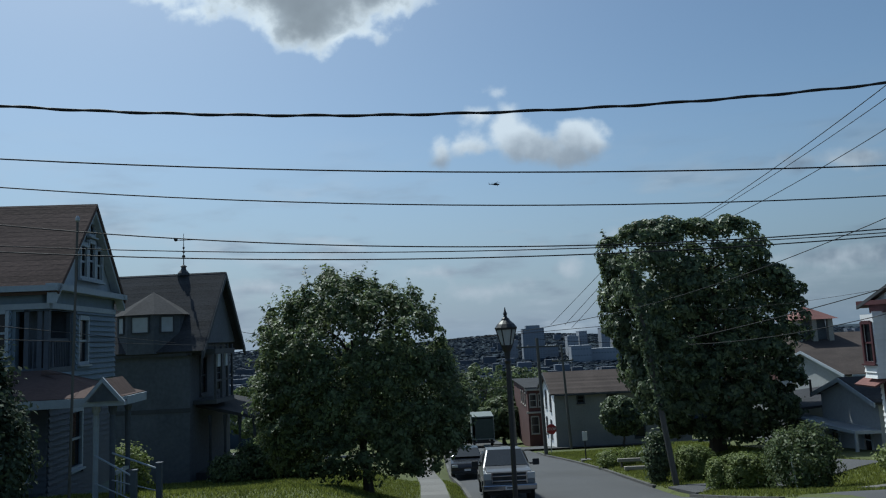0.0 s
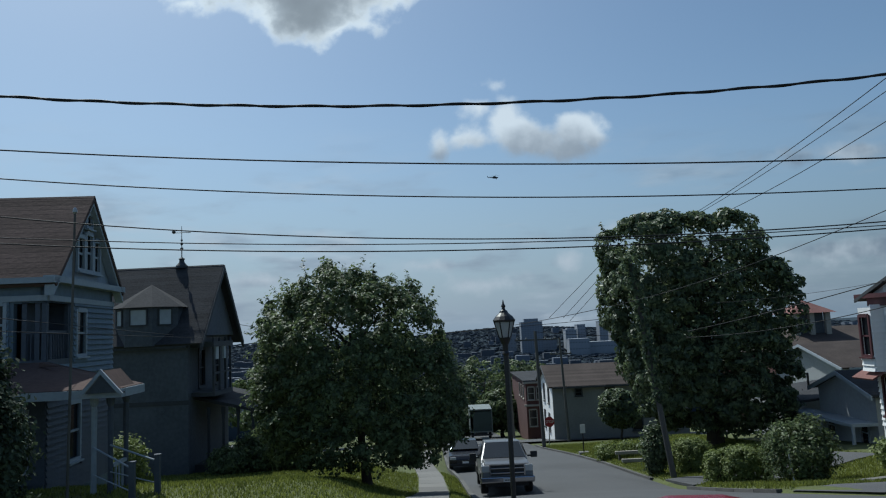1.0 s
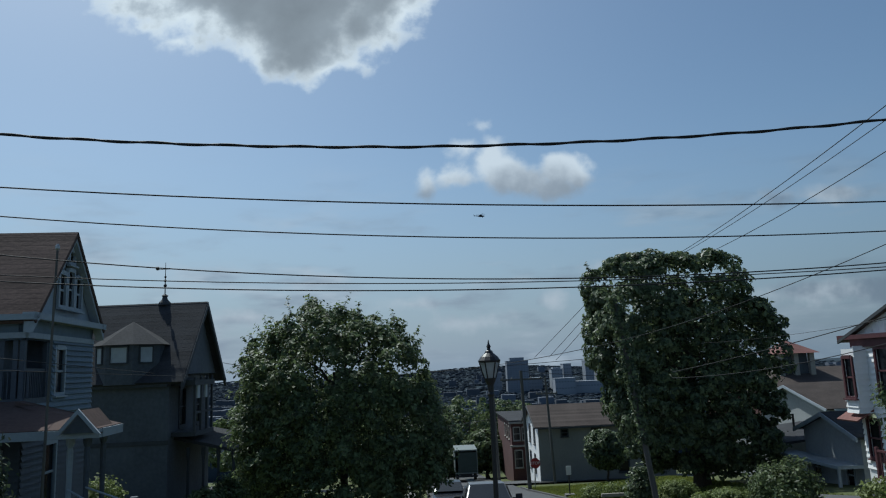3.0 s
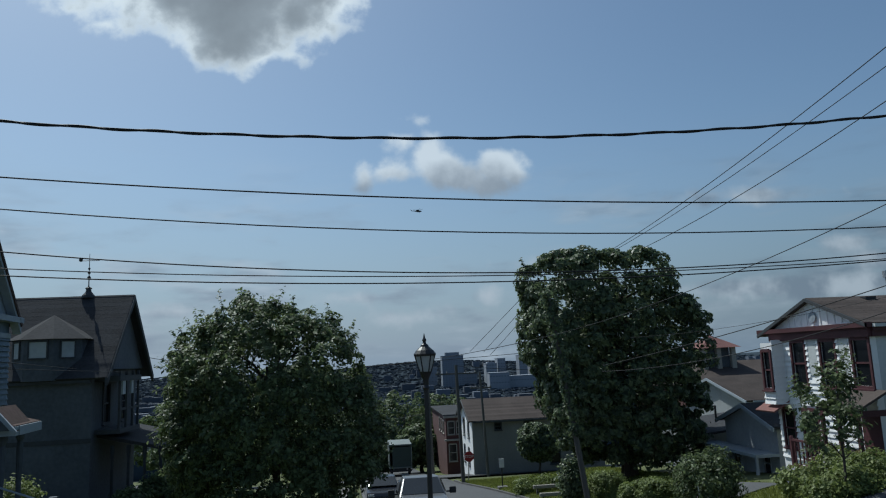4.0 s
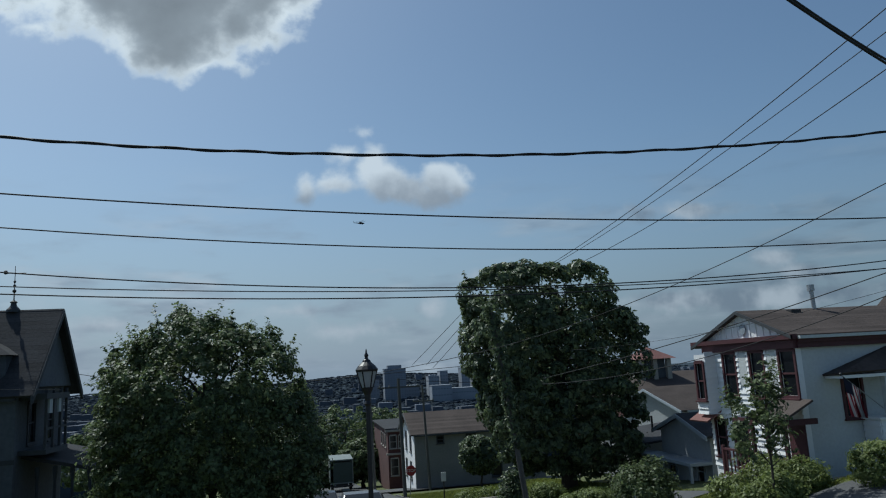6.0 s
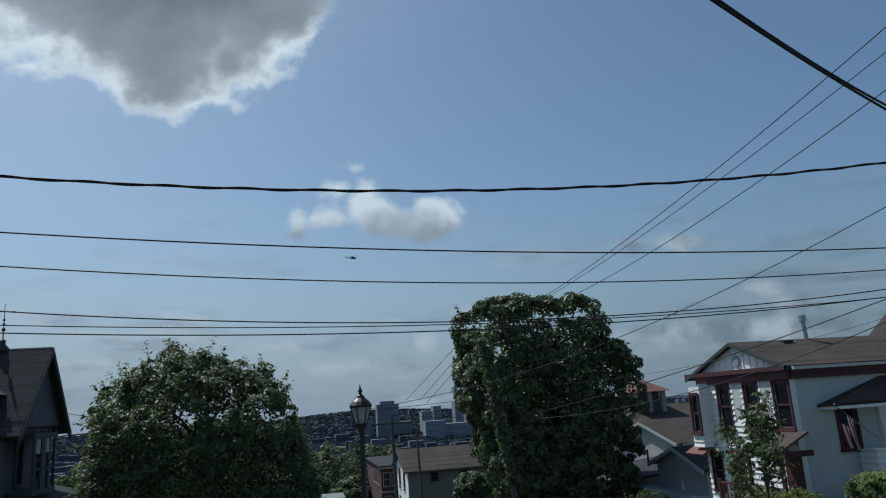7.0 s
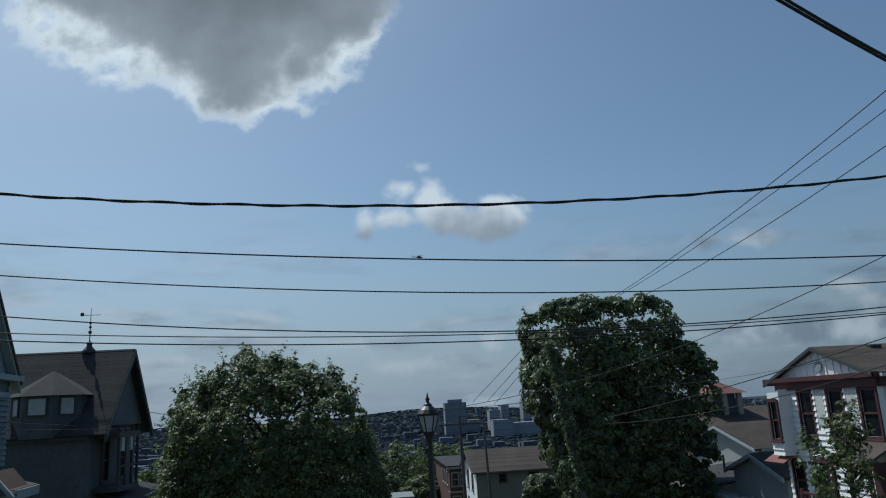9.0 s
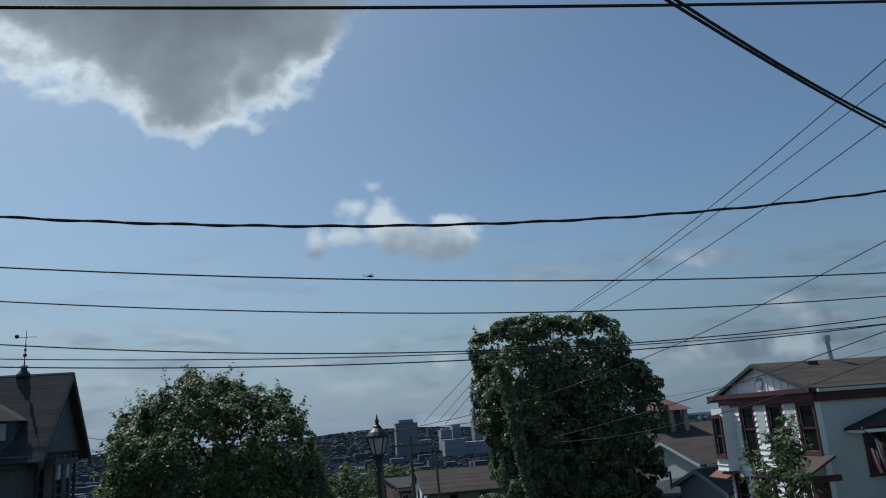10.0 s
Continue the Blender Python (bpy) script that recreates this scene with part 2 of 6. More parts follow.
M_FLAG_RED = material("flag_red_cloth", (0.20, 0.025, 0.04), 0.85, 0.15, 20, 2, 0.1, through_light=0.3)
M_FLAG_WHITE = material("flag_white_cloth", (0.45, 0.45, 0.47), 0.85, 0.1, 20, 2, 0.1, through_light=0.3)
M_FLAG_BLUE = material("flag_blue_cloth", (0.012, 0.015, 0.04), 0.85, 0.15, 20, 2, 0.1, through_light=0.2)
# far town: distance haze is mixed into these four blue-grey colours
M_TOWER = material("hazy_tower_concrete", (0.20, 0.225, 0.265), 0.85, 0.12, 0.2, 0.02, 0)
M_TOWER_PALE = material("hazy_tower_pale_concrete", (0.26, 0.285, 0.325), 0.85, 0.12, 0.2, 0.02, 0)
M_TOWER_GLASS = material("hazy_tower_window_band", (0.15, 0.17, 0.21), 0.8, 0.2, 0.3, 0.05, 0)
M_TOWER_ROOF = material("hazy_town_roofs", (0.10, 0.115, 0.145), 0.9, 0.3, 0.3, 0.05, 0, islands=0.8)
M_FLOWER = material("pale_blossom", (0.55, 0.52, 0.56), 0.8, 0.2, 8, 2, 0, islands=0.4, through_light=0.3)
M_RED_PAINT = material("red_car_paint", (0.20, 0.008, 0.014), 0.22, 0.1, 4, 1, 0, metal=0.2, gloss=0.8)
M_EVERGREEN = material("evergreen_needles", (0.042, 0.062, 0.04), 0.7, 0.3, 3, 0.6, 0, islands=0.6, second=(0.08, 0.11, 0.065), gloss=0.2, through_light=0.2)
M_TRUCK_GREEN = material("dark_green_truck_door", (0.03, 0.05, 0.045), 0.6, 0.2, 6, 1, 0.05)
# scrub colour with the valley's distance haze put into it
M_HAZY_VALLEY = material("hazy_valley_scrub", (0.038, 0.052, 0.066), 0.95, 0.2, 0.3, 0.02, 0, gloss=0.05)
M_HELI = material("dark_olive_aircraft_paint", (0.02, 0.022, 0.022), 0.6, 0.2, 2, 0.5, 0)


# ------------------------------------------------------------------ mesh helpers
def part(name, bm, mat, parent=None, label=""):
    """Links a bmesh as one mesh object, under a thing or a part when one is given."""
    bmesh.ops.recalc_face_normals(bm, faces=bm.faces)
    me = bpy.data.meshes.new(name)
    bm.to_mesh(me)
    bm.free()
    me.materials.append(mat)
    ob = new(name, me)
    if parent is not None:
        ob.parent = parent
    if label:
        ob["label"] = label
    return ob


def part_each(name, bm, mat, parent=None, label=""):
    """Like part(), but every loose shape of the bmesh becomes an object of its own."""
    left, made = set(bm.verts), []
    while left:
        seed = next(v for v in bm.verts if v in left)
        group, todo = {seed}, [seed]
        while todo:
            for e in todo.pop().link_edges:
                for v in e.verts:
                    if v not in group:
                        group.add(v), todo.append(v)
        left -= group
        one, twin = bmesh.new(), {}
        for v in bm.verts:
            if v in group:
                twin[v] = one.verts.new(v.co)
        for f in bm.faces:
            if f.verts[0] in group:
                one.faces.new([twin[v] for v in f.verts])
        made.append(part(name, one, mat, parent, label))
    bm.free()
    return made[0]


SPLIT = {"wall", "cornice", "belt_course", "fascia", "rail", "porch_skirt", "porch_floor", "balcony_wall", "frieze", "porch_beam", "porch_end", "lean_to_wall", "pediment_trim"}


def piece(name, me, parent, at=(0, 0, 0), turn=0.0):
    """One more object on a mesh that alike pieces share."""
    ob = new(name, me)
    ob.parent = parent
    ob.location, ob.rotation_euler = at, (0, 0, turn)
    return ob


def thing(name, at, label, category, group="", kind="", turn=0.0):
    ob = new(name)
    ob.empty_display_size = 0.3
    ob.location, ob.rotation_euler = at, (0, 0, radians(turn))
    return tagged(ob, label, category, group, kind)


def box(bm, x0, x1, y0, y1, z0, z1):
    v = [bm.verts.new(p) for p in ((x0, y0, z0), (x1, y0, z0), (x1, y1, z0), (x0, y1, z0), (x0, y0, z1), (x1, y0, z1), (x1, y1, z1), (x0, y1, z1))]
    for f in ((0, 3, 2, 1), (4, 5, 6, 7), (0, 1, 5, 4), (1, 2, 6, 5), (2, 3, 7, 6), (3, 0, 4, 7)):
        bm.faces.new([v[i] for i in f])
    return bm


def boxes(*list_of):
    bm = bmesh.new()
    for b in list_of:
        box(bm, *b)
    return bm


def soft_box(x0, x1, y0, y1, z0, z1, r=0.02, seg=2):
    bm = boxes((x0, x1, y0, y1, z0, z1))
    bmesh.ops.bevel(bm, geom=bm.edges[:], offset=r, segments=seg, affect="EDGES", profile=0.5)
    return bm


def prism(bm, outline, axis, a, b):
    """An outline of pairs, drawn out along an axis from a to b. Pairs are (y, z) for x, (x, z) for y, (x, y) for z."""
    def put(p, d):
        return {"x": (d, p[0], p[1]), "y": (p[0], d, p[1]), "z": (p[0], p[1], d)}[axis]
    lo = [bm.verts.new(put(p, a)) for p in outline]
    hi = [bm.verts.new(put(p, b)) for p in outline]
    bm.faces.new(lo), bm.faces.new(hi[::-1])
    n = len(outline)
    for i in range(n):
        bm.faces.new((lo[i], lo[(i + 1) % n], hi[(i + 1) % n], hi[i]))
    return bm


def tube(bm, p, q, r, s=None, n=10):
    """A round bar from p to q, tapering from radius r to s."""
    p, q = Vector(p), Vector(q)
    s = r if s is None else s
    m = (q - p).to_track_quat("Z", "Y").to_matrix()
    rings = []
    for c, rad in ((p, r), (q, s)):
        rings.append([bm.verts.new(c + m @ Vector((rad * math.cos(k * math.tau / n), rad * math.sin(k * math.tau / n), 0))) for k in range(n)])
    for k in range(n):
        bm.faces.new((rings[0][k], rings[0][(k + 1) % n], rings[1][(k + 1) % n], rings[1][k]))
    bm.faces.new(rings[0][::-1]), bm.faces.new(rings[1])
    return bm


def lathe(bm, profile, n=12, at=(0, 0, 0)):
    """Pairs of (radius, height), turned about the upright axis."""
    rings = [[bm.verts.new((at[0] + r * math.cos(k * math.tau / n), at[1] + r * math.sin(k * math.tau / n), at[2] + z)) for k in range(n)] for r, z in profile]
    for a, b in zip(rings, rings[1:]):
        for k in range(n):
            bm.faces.new((a[k], a[(k + 1) % n], b[(k + 1) % n], b[k]))
    bm.faces.new(rings[0][::-1]), bm.faces.new(rings[-1])
    return bm


def slab(bm, corners, thick):
    """A sloping sheet through four corners with thickness along its normal, downwards."""
    c = [Vector(p) for p in corners]
    n = (c[1] - c[0]).cross(c[2] - c[0]).normalized()
    if n.z > 0:
        n = -n
    top, low_ring = [bm.verts.new(p) for p in c], [bm.verts.new(p + n * thick) for p in c]
    bm.faces.new(top), bm.faces.new(low_ring[::-1])
    k = len(c)
    for i in range(k):
        bm.faces.new((top[i], low_ring[i], low_ring[(i + 1) % k], top[(i + 1) % k]))
    return bm


def raw(name, verts, faces, mat, parent=None):
    me = bpy.data.meshes.new(name)
    me.from_pydata(verts, [], faces)
    me.materials.append(mat)
    ob = new(name, me)
    if parent is not None:
        ob.parent = parent
    return ob


# ------------------------------------------------------------------ the lie of the land
KNOTS_Y = (-60, 8, 12, 14, 22, 27.5, 34, 46, 54, 62, 79, 120, 300, 600, 950, 1250, 1600, 4500)
KNOTS_Z = (0.4, 0.15, 0.02, -0.15, -1.85, -2.95, -3.7, -4.95, -5.75, -6.5, -8.9, -13.6, -34, -52, -56, -48, -12, -60)


def left_edge(y):
    return float(np.interp(y, (0, 27, 34, 40, 50, 60, 110), (0.9, 0.75, 0.45, -0.1, -0.4, -0.6, -1.0)))


def right_edge(y):
    return float(np.interp(y, (0, 34, 40, 46, 50, 54, 60, 110), (8.4, 8.4, 8.3, 7.9, 7.4, 6.8, 6.4, 6.4)))


def street(y):
    return float(np.interp(y, KNOTS_Y, KNOTS_Z))


def ease(x, a, b):
    t = min(1.0, max(0.0, (x - a) / (b - a)))
    return t * t * (3 - 2 * t)


def ground(x, y):
    """The ground's height: a street that falls away from the eye between two banks."""
    z = street(y)
    along = ease(y, 13, 19) * (1 - ease(y, 46, 60))
    out_l, out_r = left_edge(y) - x, x - right_edge(y)
    z += along * (0.25 * ease(out_l, 0.0, 0.9) + 0.65 * ease(out_l, 2.1, 4.9))
    z += along * (0.12 * ease(out_r, 0.0, 0.5) + 0.75 * ease(out_r, 3.1, 7.6))
    if y > 120:
        z += ease(y, 900, 1500) * (6 * math.sin(x * 0.004 + 1) + 5 * math.sin(x * 0.011))
    return z


# ------------------------------------------------------------------ ground, road, kerbs, pavement
def sheet(name, xs, ys, height, mat, label, category):
    verts = [(x, y, height(x, y)) for y in ys for x in xs]
    n = len(xs)
    faces = [(j * n + i, j * n + i + 1, (j + 1) * n + i + 1, (j + 1) * n + i) for j in range(len(ys) - 1) for i in range(n - 1)]
    ob = raw(name, verts, faces, mat)
    ob.data.polygons.foreach_set("use_smooth", [True] * len(faces))
    return tagged(ob, label, category, kind="structure")


def spread(*stops):
    """Numbers from stop to stop: (start, step), ..., end."""
    out = []
    for (a, step), b in zip(stops, [s[0] if isinstance(s, tuple) else s for s in stops[1:]]):
        k = max(1, round((b - a) / step))
        out += [a + (b - a) * i / k for i in range(k)]
    return out + [stops[-1]]


def bed(x, y):
    return ground(x, y) - (0.12 if y < 12 or 59 < y < 71 or left_edge(y) - 0.1 < x < right_edge(y) + 0.1 else 0.0)


sheet("ground", spread((-3200, 200), (-400, 40), (-60, 5), (-20, 1), (-6, 0.45), (-1.2, 0.15), (1.2, 1.2), (6, 0.15), (9.3, 0.5), (20, 2), (60, 20), (400, 200), 3200),
      spread((-60, 6), (0, 1.5), (11.6, 0.2), (12, 1), (60, 2), (84, 6), (180, 20), (700, 50), (1700, 300), 4500),
      bed, M_SOIL, "grassy ground falling away down the hill", "ground")
# past y 118 the ground takes the haze-tinted colour
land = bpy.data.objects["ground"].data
land.materials.append(M_HAZY_VALLEY)
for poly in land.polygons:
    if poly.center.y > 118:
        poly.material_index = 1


def strip(name, ys, mat, label):
    verts, faces = [], []
    for y in ys:
        a, b = left_edge(y), right_edge(y)
        for k in range(7):
            s = k / 6
            verts.append((a + (b - a) * s, y, street(y) + 0.04 - 0.12 * (2 * s - 1) ** 2 * 0.6))
    for j in range(len(ys) - 1):
        for k in range(6):
            faces.append((j * 7 + k, j * 7 + k + 1, (j + 1) * 7 + k + 1, (j + 1) * 7 + k))
    ob = raw(name, verts, faces, mat)
    ob.data.polygons.foreach_set("use_smooth", [True] * len(faces))
    return tagged(ob, label, "road", kind="structure")


strip("road", spread((11.4, 1), (60, 1.5), 110), M_ASPHALT, "worn grey asphalt side street running downhill")
sheet("cross_road", spread((-80, 4), 80), [2.0, 5, 8, 11.4], lambda x, y: street(y) + 0.02, M_ASPHALT, "grey asphalt cross street below the viewer", "road")
sheet("lower_road", spread((-60, 4), 80), [60.5, 63, 66, 69.5], lambda x, y: street(y) + 0.07, M_ASPHALT, "asphalt cross street at the foot of the hill", "road")
sheet("parking_apron", spread((8.5, 1), 17), spread((14.5, 0.8), 18.4), lambda x, y: ground(x, y) + 0.03, M_ASPHALT, "grey asphalt apron beside the lawn", "driveway")


def kerb_run(name, edge, y0, y1, label, up=0.14):
    run = tagged(new(name), label, "kerb", kind="structure")
    y = y0
    while y < y1:
        z, z2 = street(y), street(y + 1.42)
        x, x2 = edge(y), edge(y + 1.42)
        bm = bmesh.new()
        slab(bm, ((x - 0.08, y, z + up), (x + 0.08, y, z + up), (x2 + 0.08, y + 1.42, z2 + up), (x2 - 0.08, y + 1.42, z2 + up)), 0.3)
        part("kerb_stone", bm, M_KERB, run)
        y += 1.45
    return run


kerb_run("kerb_west", lambda y: left_edge(y) - 0.06, 13, 58, "pale concrete kerb along the parked cars")
kerb_run("kerb_east", lambda y: right_edge(y) + 0.06, 19, 25.5, "pale concrete kerb beside the grass island", 0.07)
kerb_run("kerb_east", lambda y: right_edge(y) + 0.06, 31, 56, "pale concrete kerb beside the grass verge", 0.07)

walkway = tagged(new("pavement"), "concrete slab pavement beside a lawn", "pavement", kind="structure")
y = 14.0
while y < 56:
    bm = bmesh.new()
    e, e2 = left_edge(y), left_edge(y + 1.48)
    za, zb = ground(e - 1.3, y), ground(e2 - 1.3, y + 1.48)
    slab(bm, ((e - 2.0, y, za + 0.05), (e - 0.9, y, za + 0.04), (e2 - 0.9, y + 1.48, zb + 0.04), (e2 - 2.0, y + 1.48, zb + 0.05)), 0.12)
    part("paving_slab", bm, M_CONCRETE, walkway)
    y += 1.5
# drive and path beside the white house
bm = bmesh.new()
for i in range(8):
    y0, y1 = 26.2, 29.6
    xa, xb = 8.62 + i * 0.86, 8.62 + (i + 1) * 0.86
    slab(bm, ((xa, y0, ground(xa, y0) + 0.07), (xb, y0, ground(xb, y0) + 0.07), (xb, y1, ground(xb, y1) + 0.07), (xa, y1, ground(xa, y1) + 0.07)), 0.1)
tagged(part("driveway", bm, M_ASPHALT), "grey asphalt drive between grass verges", "driveway", kind="structure")
path = tagged(new("garden_path"), "pale concrete path to the white house", "path", kind="structure")
for i in range(7):
    xa = 11.2 + i * 1.2
    bm = bmesh.new()
    slab(bm, ((xa, 19.4, ground(xa, 19.4) + 0.08), (xa + 1.18, 19.4, ground(xa + 1.2, 19.4) + 0.08), (xa + 1.18, 20.4, ground(xa + 1.2, 20.4) + 0.08), (xa, 20.4, ground(xa, 20.4) + 0.08)), 0.1)
    part("paving_slab", bm, M_CONCRETE, path)


# ------------------------------------------------------------------ plants
rng = np.random.default_rng(7)


def leaf_mesh(name, centres, outward, size, mat, parent=None, droop=0.3, vary=0.5):
    """Small folded leaves, one at each centre, facing more or less outward."""
    n = len(centres)
    nor = outward + rng.normal(0, 0.6, (n, 3)) + np.array((0, 0, 0.35))
    nor /= np.linalg.norm(nor, axis=1)[:, None] + 1e-9
    a = rng.normal(0, 1, (n, 3)) - np.array((0, 0, droop))
    a -= (a * nor).sum(1)[:, None] * nor
    a /= np.linalg.norm(a, axis=1)[:, None] + 1e-9
    b = np.cross(nor, a)
    s = (size * (1 + vary * rng.uniform(-1, 1, n)))[:, None]
    v = np.stack([centres - a * s * 0.5, centres + b * s * 0.32 + nor * s * 0.1, centres + a * s * 0.6, centres - b * s * 0.32 + nor * s * 0.1], 1).reshape(-1, 3)
    i = np.arange(n)[:, None] * 4
    f = np.concatenate([np.concatenate([i, i + 1, i + 2], 1), np.concatenate([i, i + 2, i + 3], 1)])
    me = bpy.data.meshes.new(name)
    me.vertices.add(len(v)), me.loops.add(len(f) * 3), me.polygons.add(len(f))
    me.vertices.foreach_set("co", v.astype(np.float32).ravel())
    me.loops.foreach_set("vertex_index", f.astype(np.int32).ravel())
    me.polygons.foreach_set("loop_start", np.arange(0, len(f) * 3, 3, dtype=np.int32))
    me.update(calc_edges=True)
    me.materials.append(mat)
    ob = new(name, me)
    if parent is not None:
        ob.parent = parent
    return ob


def crown_points(lobes, clumps, per_clump, clump_r, power=2.0, depth=0.35, ragged=0.12, floor=None):
    """Centres and outward ways of leaves: clumps on and just inside the hull of a few rounded lobes (x, y, z, half sizes)."""
    centres, ways = [], []
    volume = np.array([l[3] * l[4] + l[4] * l[5] + l[3] * l[5] for l in lobes])
    for k, (x, y, z, rx, ry, rz) in enumerate(lobes):
        m = int(clumps * volume[k] / volume.sum())
        d = rng.normal(0, 1, (m, 3))
        d /= (np.abs(d) ** power).sum(1)[:, None] ** (1 / power)
        r = 1 - depth * rng.uniform(0, 1, m) ** 2.2 + rng.normal(0, ragged, m) * 0.6
        lump = np.array([noise.noise(Vector(q) * 2.2 + Vector((x, y, z))) for q in d])
        r = r * (1 + ragged * 1.6 * lump)
        c = np.array((x, y, z)) + d * r[:, None] * np.array((rx, ry, rz))
        keep = np.ones(m, bool)
        for j, (x2, y2, z2, a2, b2, c2) in enumerate(lobes):
            if j != k:
                keep &= (np.abs((c - np.array((x2, y2, z2))) / np.array((a2, b2, c2))) ** power).sum(1) > 0.45
        c, d = c[keep], d[keep]
        w = d / np.linalg.norm(d, axis=1)[:, None]
        cc = np.repeat(c, per_clump, 0) + rng.normal(0, clump_r, (len(c) * per_clump, 3)) * np.array((1, 1, 0.75))
        centres.append(cc), ways.append(np.repeat(w, per_clump, 0))
    centres, ways = np.concatenate(centres), np.concatenate(ways)
    if floor is not None:
        keep = centres[:, 2] > floor + rng.uniform(-0.25, 0.25, len(centres))
        centres, ways = centres[keep], ways[keep]
    return centres, ways


def limbs(bm, foot, top, r, reach, count, seed):
    """A tapered trunk with forking limbs that stay inside the crown."""
    rnd = random.Random(seed)
    foot, top = Vector(foot), Vector(top)
    last, steps = foot, 6
    for i in range(1, steps + 1):
        nxt = foot.lerp(top, i / steps) + Vector((rnd.uniform(-1, 1), rnd.uniform(-1, 1), 0)) * r * 0.7
        tube(bm, last, nxt, r * (1 - 0.75 * (i - 1) / steps) * (1.25 if i == 1 else 1), r * (1 - 0.75 * i / steps), 9)
        last = nxt
    for k in range(count):
        s = foot.lerp(top, rnd.uniform(0.3, 0.95))
        ang, up = k * 2.4 + rnd.uniform(-0.4, 0.4), rnd.uniform(0.3, 0.9)
        e = s + Vector((math.cos(ang), math.sin(ang), up)) * reach * rnd.uniform(0.6, 1)
        m = s.lerp(e, 0.5) + Vector((0, 0, 0.12 * reach))
        tube(bm, s, m, r * 0.38, r * 0.24, 6), tube(bm, m, e, r * 0.24, r * 0.06, 6)
        for _ in range(2):
            e2 = m + Vector((rnd.uniform(-1, 1), rnd.uniform(-1, 1), rnd.uniform(0, 1))) * reach * 0.55
            tube(bm, m, e2, r * 0.16, r * 0.04, 5)
    return bm


def bough_points(lobes, boughs, leaves, bough_r, power=2.0, inner=0.25, floor=None):
    """Centres and outward ways of leaves that lie in domed boughs all over the hull of a few lobes, and, more loosely, within it."""
    area = np.array([l[3] * l[4] + l[4] * l[5] + l[3] * l[5] for l in lobes])
    mids = []
    for k, (x, y, z, rx, ry, rz) in enumerate(lobes):
        m = int(boughs * area[k] / area.sum())
        d = rng.normal(0, 1, (m, 3))
        d /= (np.abs(d) ** power).sum(1)[:, None] ** (1 / power)
        size = np.array((rx, ry, rz))
        c = np.array((x, y, z)) + d * np.maximum(size - bough_r * rng.uniform(0.25, 1.1, m)[:, None], size * 0.4)
        keep = np.ones(m, bool)
        for j, l in enumerate(lobes):
            if j != k:
                keep &= (np.abs((c - np.array(l[:3])) / np.array(l[3:])) ** power).sum(1) > 0.62
        w = d[keep] / size
        mids.append(np.concatenate([c[keep], w / np.linalg.norm(w, axis=1)[:, None]], 1))
    mids = np.concatenate(mids)
    n = len(mids)
    c, w = np.repeat(mids[:, :3], leaves, 0), np.repeat(mids[:, 3:], leaves, 0)
    d = rng.normal(0, 1, (n * leaves, 3)) + 0.75 * w + np.array((0, 0, 0.45))
    d /= np.linalg.norm(d, axis=1)[:, None]
    size = np.repeat(bough_r * rng.uniform(0.5, 1.25, n), leaves)[:, None]
    c = c + d * size * rng.uniform(0.7, 1.12, (n * leaves, 1)) * np.array((1, 1, 0.72))
    ways = d + 0.4 * w
    fill = int(n * leaves * inner)
    pick = rng.integers(0, n, fill)
    heart = np.mean([l[:3] for l in lobes], axis=0)
    deep = mids[pick, :3] + (heart - mids[pick, :3]) * rng.uniform(0.05, 0.5, (fill, 1)) + rng.normal(0, bough_r * 0.5, (fill, 3))
    c, ways = np.concatenate([c, deep]), np.concatenate([ways, mids[pick, 3:]])
    if floor is not None:
        keep = c[:, 2] > floor + rng.uniform(-0.35, 0.2, len(c))
        c, ways = c[keep], ways[keep]
    return c, ways, mids


def sprigs(bm, mids, count, length, spacing):
    """Shoots that stand out of the crown: thin twigs into bm; the places and ways of their leaves are returned."""
    centres, ways = [], []
    pick = mids[rng.integers(0, len(mids), count)]
    for row in pick:
        foot, way = Vector(row[:3]), Vector(row[3:])
        way = (way * 0.8 + Vector((rng.normal(0, 0.35), rng.normal(0, 0.35), 0.45 + rng.normal(0, 0.3)))).normalized()
        ln = length * rng.uniform(0.5, 1.3)
        tip = foot + way * ln + Vector((0, 0, -0.08 * ln))
        tube(bm, foot, tip, 0.012, 0.004, 3)
        k = int(ln / spacing)
        for i in range(k):
            q = foot.lerp(tip, 0.3 + 0.75 * (i + 0.5) / k)
            centres += [tuple(q + Vector(rng.normal(0, 0.055, 3))) for _ in range(2)]
            ways += [tuple(way + Vector((0, 0, 0.6)))] * 2
    return np.array(centres), np.array(ways)


def tree(label, at, lobes, trunk_top, r, reach, count, boughs, leaves, bough_r, leaf, mat, power=2.0, inner=0.25, floor=None, group="", name="tree", shoots=0, shoot_length=0.6):
    t = thing(name, at, label, "tree", group)
    o = np.array(at)
    bm = limbs(bmesh.new(), (0, 0, -0.15), Vector(trunk_top) - Vector(at), r, reach, count, int(abs(at[0] * 97 + at[1])))
    part("trunk", bm, M_BARK, t)
    c, w, mids = bough_points(lobes, boughs, leaves, bough_r, power, inner, floor)
    if shoots:
        mids[:, :3] -= o
        bm = bmesh.new()
        high = mids[mids[:, 2] + o[2] > (floor if floor is not None else at[2]) + 0.8]
        c2, w2 = sprigs(bm, high, shoots, shoot_length, 0.07)
        tagged(part("twigs", bm, M_BARK, t), kind="stuff")
        c, w = np.concatenate([c, c2 + o]), np.concatenate([w, w2])
    leaf_mesh("crown", c - o, w, leaf, mat, t)
    return t


